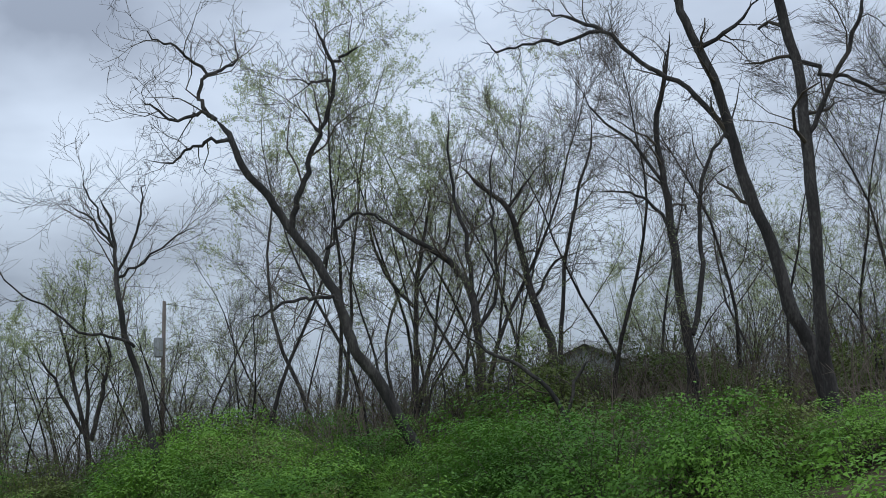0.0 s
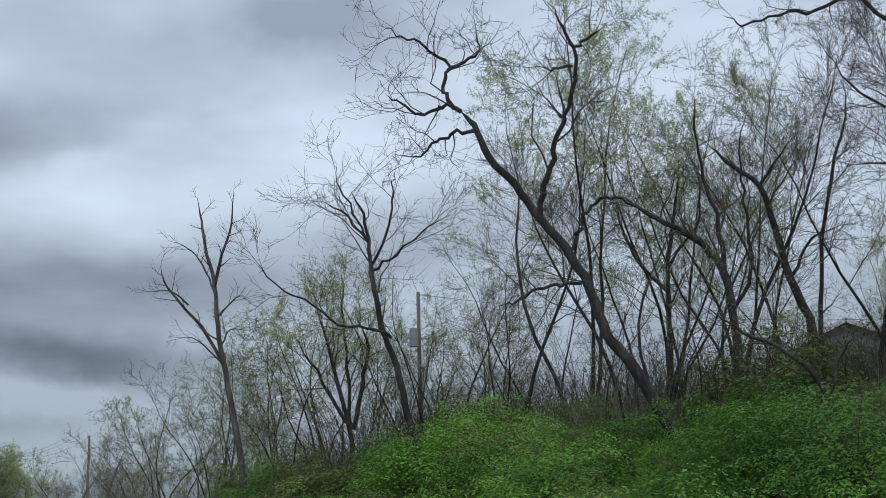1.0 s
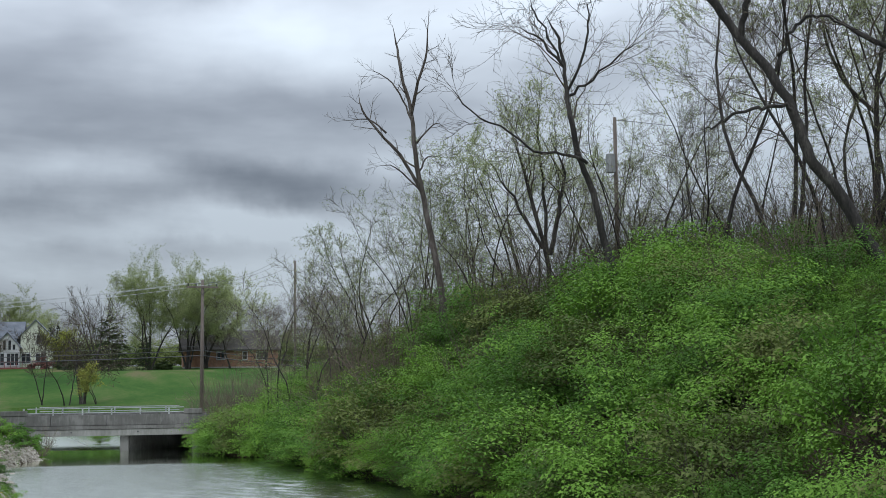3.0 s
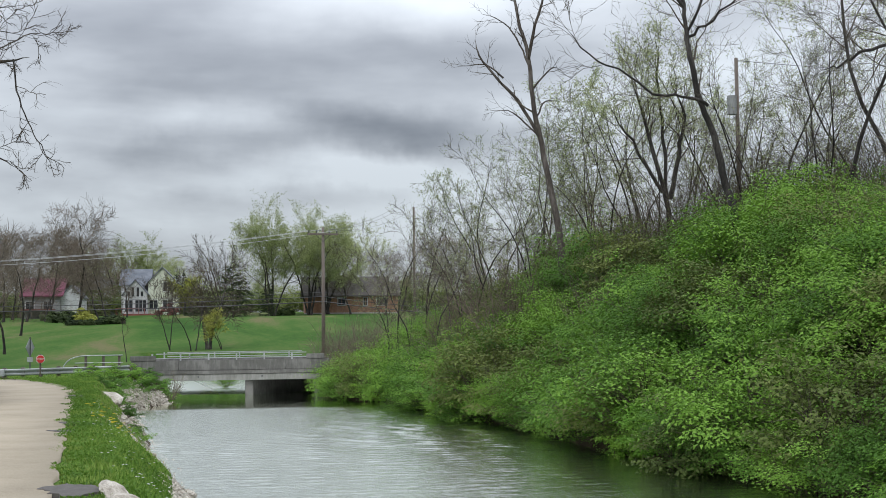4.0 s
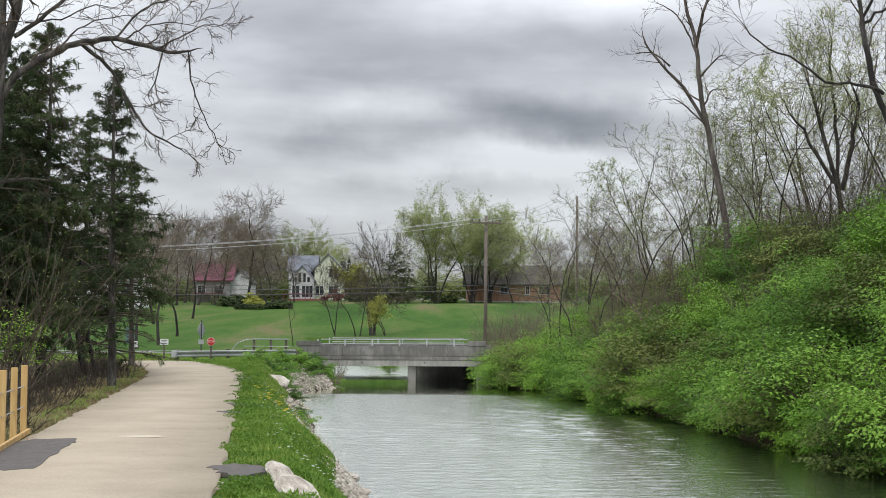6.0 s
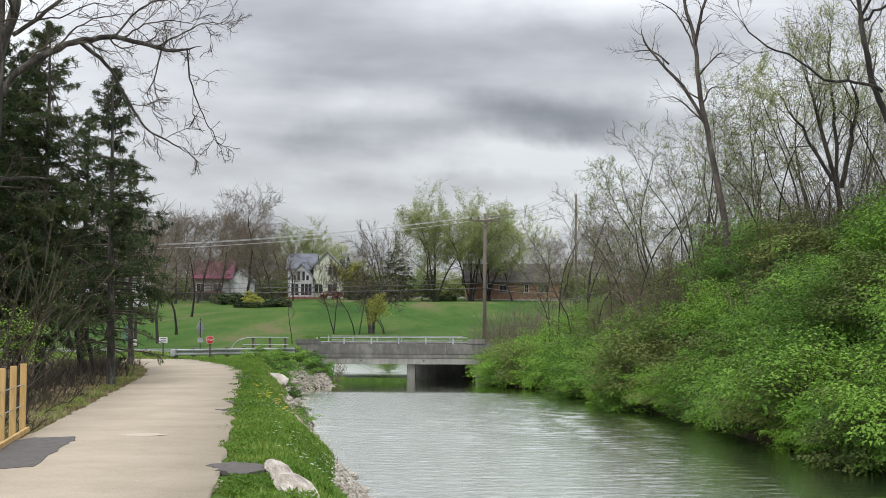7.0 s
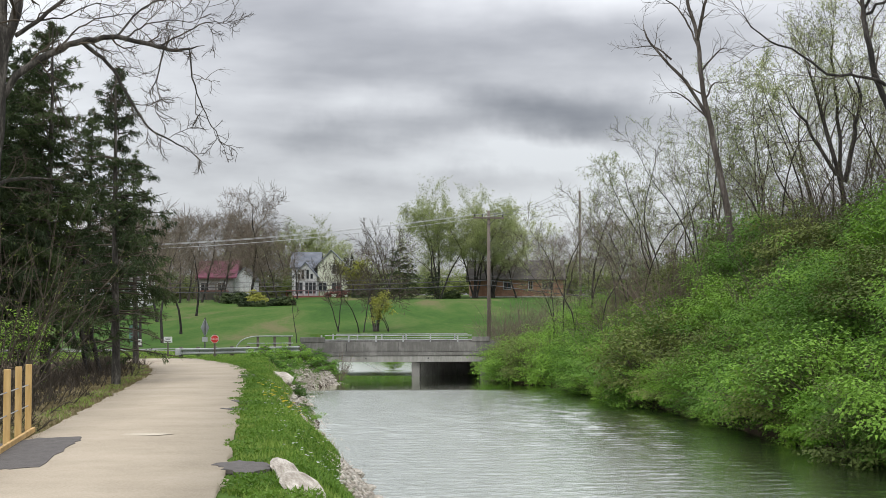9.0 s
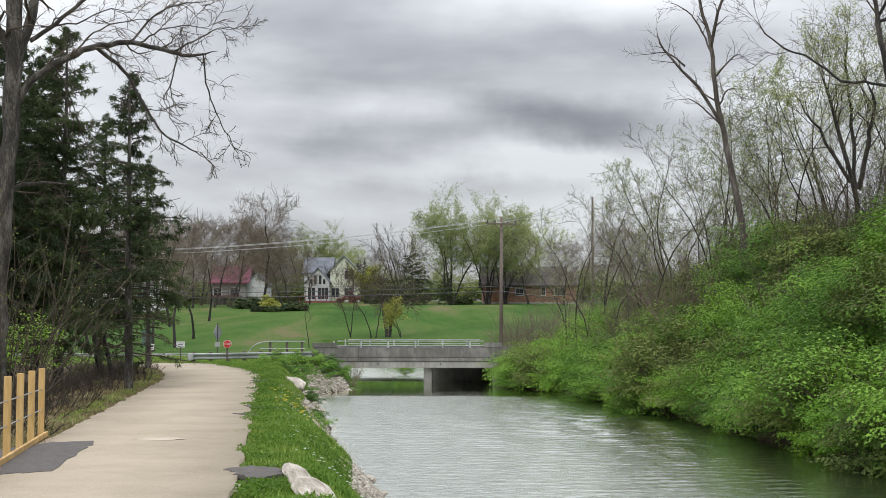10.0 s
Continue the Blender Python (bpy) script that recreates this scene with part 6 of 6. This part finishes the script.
# ---- path edge: patches, marks, stones, grass ----
patch("dark asphalt patch at the fence", [(-5.75, 17.6), (-5.41, 18.9), (-4.85, 19.05), (-4.64, 17.7), (-4.3, 15.0), (-4.75, 14.7)])
patch("dark oval asphalt patch at the path edge", [(-2.44, 15.37), (-2.2, 15.68), (-1.88, 15.5), (-1.73, 14.8), (-1.94, 14.35), (-2.21, 14.75)])
patch("broken dark asphalt edge beside the grass", [(-5.85, 41.6), (-5.45, 42.2), (-5.2, 40.6), (-5.35, 39.4)])
patch("small broken dark asphalt edge", [(-4.1, 27.9), (-3.75, 28.2), (-3.6, 26.8)])
patch("worn dark asphalt edge by the dandelions", [(-3.9, 25.2), (-3.5, 25.6), (-3.35, 24.6)])
bm = bmesh.new()
bmesh.ops.create_circle(bm, cap_ends=True, segments=28, radius=1.0, matrix=Matrix.Translation((-4.0, 19.3, 0.0512)) @ Matrix.Diagonal((0.34, 0.22, 1, 1)))
for q in bm.verts:
    q.co.x += 0.05 * math.sin(q.co.y * 31)
tagged(new("faded_mark", bm_mesh("faded_mark", bm, pale_smear)), "faded pale smear on the asphalt path", "mark")


def stone_mesh(seed, flat=0.6):
    rng = np.random.default_rng(seed)
    bm = bmesh.new()
    bmesh.ops.create_icosphere(bm, subdivisions=2, radius=1.0)
    cuts = rng.normal(0, 1, (9, 3))
    cuts /= np.linalg.norm(cuts, axis=1, keepdims=True)
    for q in bm.verts:
        p = np.array(q.co)
        for c in cuts:
            over = p @ c - 0.68
            if over > 0:
                p = p - c * over
        p *= 1 + rng.normal(0, 0.025)
        q.co = Vector((p[0], p[1], p[2] * flat))
    return bm_mesh("stone", bm, rock_mat)


stones = [stone_mesh(200 + k, 0.45 + 0.08 * k) for k in range(5)]


def stone(x, y, z, size, k, turn, label="pale limestone riprap stone at the waterline", name="stone"):
    ob = new(name, stones[k % 5])
    ob.matrix_basis = Matrix.LocRotScale((x, y, z), Euler((0.25 * math.sin(turn * 3), 0.25 * math.cos(turn * 5), turn)), Vector(size))
    return tagged(ob, label, "stone", "riprap stones")


stone_rng = np.random.default_rng(17)
for i in range(290):
    u = 22 + 52 * stone_rng.uniform() ** 0.9
    v = float(bank_left(u)) + stone_rng.normal(-0.38, 0.26)
    x, y = place(u, v)
    q = stone_rng.uniform(0.06, 0.15) * (1.6 if stone_rng.uniform() < 0.12 else 1)
    stone(x, y, max(ground_at(x, y), WATER - 0.1) + q * 0.2, (q * 1.3, q, q), i, stone_rng.uniform(0, 6))
for k, (x, y, a, b, c) in enumerate([(-1.62, 14.75, 0.12, 0.40, 0.08), (-1.45, 13.9, 0.15, 0.60, 0.08), (-1.22, 12.9, 0.18, 0.6, 0.10), (-5.6, 50.5, 0.5, 0.9, 0.3), (-5.0, 45.5, 0.4, 0.8, 0.25)]):
    stone(x, y, ground_at(x, y) + 0.1, (a, b, c), k + 2, 0.15 + 0.12 * k, "large pale limestone boulder in the grass", "boulder")


def gravel(n):
    rng = np.random.default_rng(n)
    u = 20 + 54 * rng.uniform(0, 1, n)
    x, y = place(u, bank_left(u) - 0.50 + rng.normal(0, 0.30, n))
    c = np.stack([x, y, np.maximum(ground(x, y), WATER - 0.03)], 1)
    o = np.array([[1, 0, 0], [0, 1, 0], [-1, 0, 0], [0, -1, 0], [0, 0, 0.7], [0, 0, -0.7]])
    s = rng.uniform(0.02, 0.075, n)[:, None, None]
    a = rng.uniform(0, 6.283, n)
    turned = np.stack([o[None, :, 0] * np.cos(a)[:, None] - o[None, :, 1] * np.sin(a)[:, None], o[None, :, 0] * np.sin(a)[:, None] + o[None, :, 1] * np.cos(a)[:, None], np.repeat(o[None, :, 2], n, 0)], -1)
    v = (c[:, None] + turned * s * rng.uniform(0.6, 1.3, (n, 6, 1))).reshape(-1, 3)
    i = np.arange(n)[:, None] * 6
    f = np.concatenate([i + [k, (k + 1) % 4, 4] for k in range(4)] + [i + [(k + 1) % 4, k, 5] for k in range(4)])
    tagged(new("gravel", mesh_of("gravel", v, f, rock_mat)), "pale crushed limestone along the waterline", "gravel", kind="stuff")


gravel(17000)


def blades(name, label, rng, xy, height, mat, width=0.02, lean=0.35):
    n = len(xy)
    z = ground(xy[:, 0], xy[:, 1])
    a = rng.uniform(0, 6.283, n)
    h = height * rng.uniform(0.5, 1.3, n)
    d = np.stack([np.cos(a), np.sin(a), np.zeros(n)], 1)
    s = np.stack([-np.sin(a), np.cos(a), np.zeros(n)], 1) * width
    b = np.stack([xy[:, 0], xy[:, 1], z - 0.02], 1)
    tilt = (lean * rng.uniform(0.3, 1.5, n) * h)[:, None]
    up = np.array([0, 0, 1.0])
    mid = b + d * tilt * 0.35 + up * (h * 0.6)[:, None]
    tip = b + d * tilt + up * h[:, None]
    v = np.stack([b - s, b + s, mid + s * 0.7, mid - s * 0.7, tip], 1).reshape(-1, 3)
    i = np.arange(n)[:, None] * 5
    ob = new(name, mesh_of(name, v, [i + [0, 1, 2, 3], i + [3, 2, 4]], mat))
    return tagged(ob, label, "grass", kind="stuff")


def strip(rng, n, u0, u1, lo, hi, bias=1.0):
    u = u0 + (u1 - u0) * rng.uniform(0, 1, n) ** bias
    w = rng.uniform(0, 1, n)
    xy = np.stack(place(u, lo(u) * (1 - w) + hi(u) * w), 1)
    return xy[((xy[:, 0] + 2.08) / 0.48) ** 2 + ((xy[:, 1] - 15.0) / 0.85) ** 2 > 1]


g_rng = np.random.default_rng(23)
right_edge = lambda u: path_mid(u) + 1.36 + 0.25 * smoothstep(24, 12, u) + 0.12 * np.sin(u * 1.7) + 0.1 * np.sin(u * 4.1)
blades("bank_grass", "lush green grass on the canal bank", g_rng, strip(g_rng, 42000, 11, 66, right_edge, lambda u: bank_left(u) - 1.0, 1.35), 0.085, grass_blade, 0.012)
blades("tall_bank_grass", "taller weedy grass on the canal bank", g_rng, strip(g_rng, 7000, 12, 66, lambda u: path_mid(u) + 1.8, lambda u: bank_left(u) - 0.95, 1.2), 0.15, grass_blade, 0.010, 0.6)
blades("dry_bank_grass", "dry straw-coloured stalks on the bank", g_rng, strip(g_rng, 900, 24, 66, lambda u: bank_left(u) - 1.6, lambda u: bank_left(u) + 0.1), 0.2, straw, 0.007, 0.8)
left_edge = lambda u: path_mid(u) - 1.36 - 0.22 * smoothstep(30, 55, u)
blades("verge_grass", "short green grass on the path verge", g_rng, strip(g_rng, 5000, 24, 60, lambda u: left_edge(u) - 0.1 - 0.3 * np.sin(u * 0.9) ** 2, lambda u: left_edge(u) - 0.7), 0.08, grass_blade, 0.016)
blades("dry_verge_grass", "dry tan grass along the path edge", g_rng, strip(g_rng, 30000, 14, 60, lambda u: left_edge(u) + 0.08, lambda u: left_edge(u) - 1.3), 0.08, straw, 0.012, 0.9)
blades("roadside_grass", "mown green grass by the road", g_rng, strip(g_rng, 15000, 55, 80, lambda u: path_mid(np.minimum(u, 62)) + 1.5 - 12 * smoothstep(62, 64, u), lambda u: bank_left(u) - 0.4), 0.10, grass_blade, 0.022)


def ground_cover(name, label, n, u0, u1, lo, hi, size, mat, high=0.12):
    rng = np.random.default_rng(n)
    xy = strip(rng, n, u0, u1, lo, hi, 1.4)
    n = len(xy)
    tuft = np.clip(0.5 + 0.6 * np.sin(xy[:, 0] * 3.1 + 2 * np.sin(xy[:, 1] * 1.3)) * np.sin(xy[:, 1] * 2.2), 0.1, 1.0)
    c = np.stack([xy[:, 0], xy[:, 1], ground(xy[:, 0], xy[:, 1]) + 0.02 + high * tuft * rng.uniform(0.2, 1, n)], 1)
    v, f = leaf_arrays(rng, c, size, 0.0, 0.6, 0.8)
    tagged(new(name, mesh_of(name, v, f, mat)), label, "grass", kind="stuff")


ground_cover("clover", "low clover and weeds on the canal bank", 70000, 11, 66, right_edge, lambda u: bank_left(u) - 0.95, 0.040, grass_blade)
ground_cover("leaf_litter", "brown leaf litter under the brush", 9000, 16, 60, lambda u: left_edge(u) - 0.9, lambda u: left_edge(u) - 5.0, 0.09, straw, 0.03)


def flowers(n, label, mat, u0, u1, size):
    rng = np.random.default_rng(n)
    xy = strip(rng, n, u0, u1, lambda u: right_edge(u) + 0.5, lambda u: bank_left(u) - 0.9)
    n = len(xy)
    c = np.stack([xy[:, 0], xy[:, 1], ground(xy[:, 0], xy[:, 1]) + 0.2], 1)
    a = np.arange(6) * math.pi / 3
    ring = c[:, None] + size * np.stack([np.cos(a), np.sin(a), 0.3 * np.ones(6)], 1)[None]
    v = np.concatenate([c[:, None], ring], 1).reshape(-1, 3)
    i = np.arange(n)[:, None] * 7
    f = np.concatenate([i + [0, 1 + k, 1 + (k + 1) % 6] for k in range(6)])
    tagged(new("wildflowers", mesh_of("wildflowers", v, f, mat)), label, "flowers", kind="stuff")


flowers(34, "yellow dandelions in the bank grass", flower, 26, 34, 0.045)
flowers(160, "tiny white flowers in the bank grass", sign_white, 14, 36, 0.018)

# low plants on the bank by the bridge and along the stones
weed = shrub("low green weeds on the canal bank", pose(*place(66, 2.0), -0.6), 121, 0.6, 0.9, leaf_bush, 60, 34, 0.075, name="weed_clump", group="weeds on the bank")
weed_rng = np.random.default_rng(5)
for u, dv, q in [(68, -1.6, 1.0), (70, -1.4, 1.1), (72, -1.3, 0.9), (64, -1.1, 1.0), (62, -1.2, 0.9), (74, -0.9, 0.8), (58, -1.0, 0.8), (52, -0.9, 0.7), (46, -0.8, 0.6), (41, -0.6, 0.5), (36, -0.7, 0.5), (66, -2.4, 1.0), (76, -0.3, 1.0)]:
    v = float(bank_left(u)) + dv
    x, y = place(u, v)
    copy_thing(weed, Matrix.LocRotScale((x, y, ground_at(x, y)), Euler((0, 0, u)), Vector((q, q, q))))
copy_thing(shrub_kinds[0], Matrix.LocRotScale((-2.6, 93.0, -1.5), Euler((0, 0, 1)), Vector((0.4, 0.4, 0.4))))
thin_weed = brush("thin leafless waterside stalks", pose(*place(74, 3.0), -1.4), 123, 1.5, 0.7, 26, None, leaf_spring, 0.6, "brush", "")
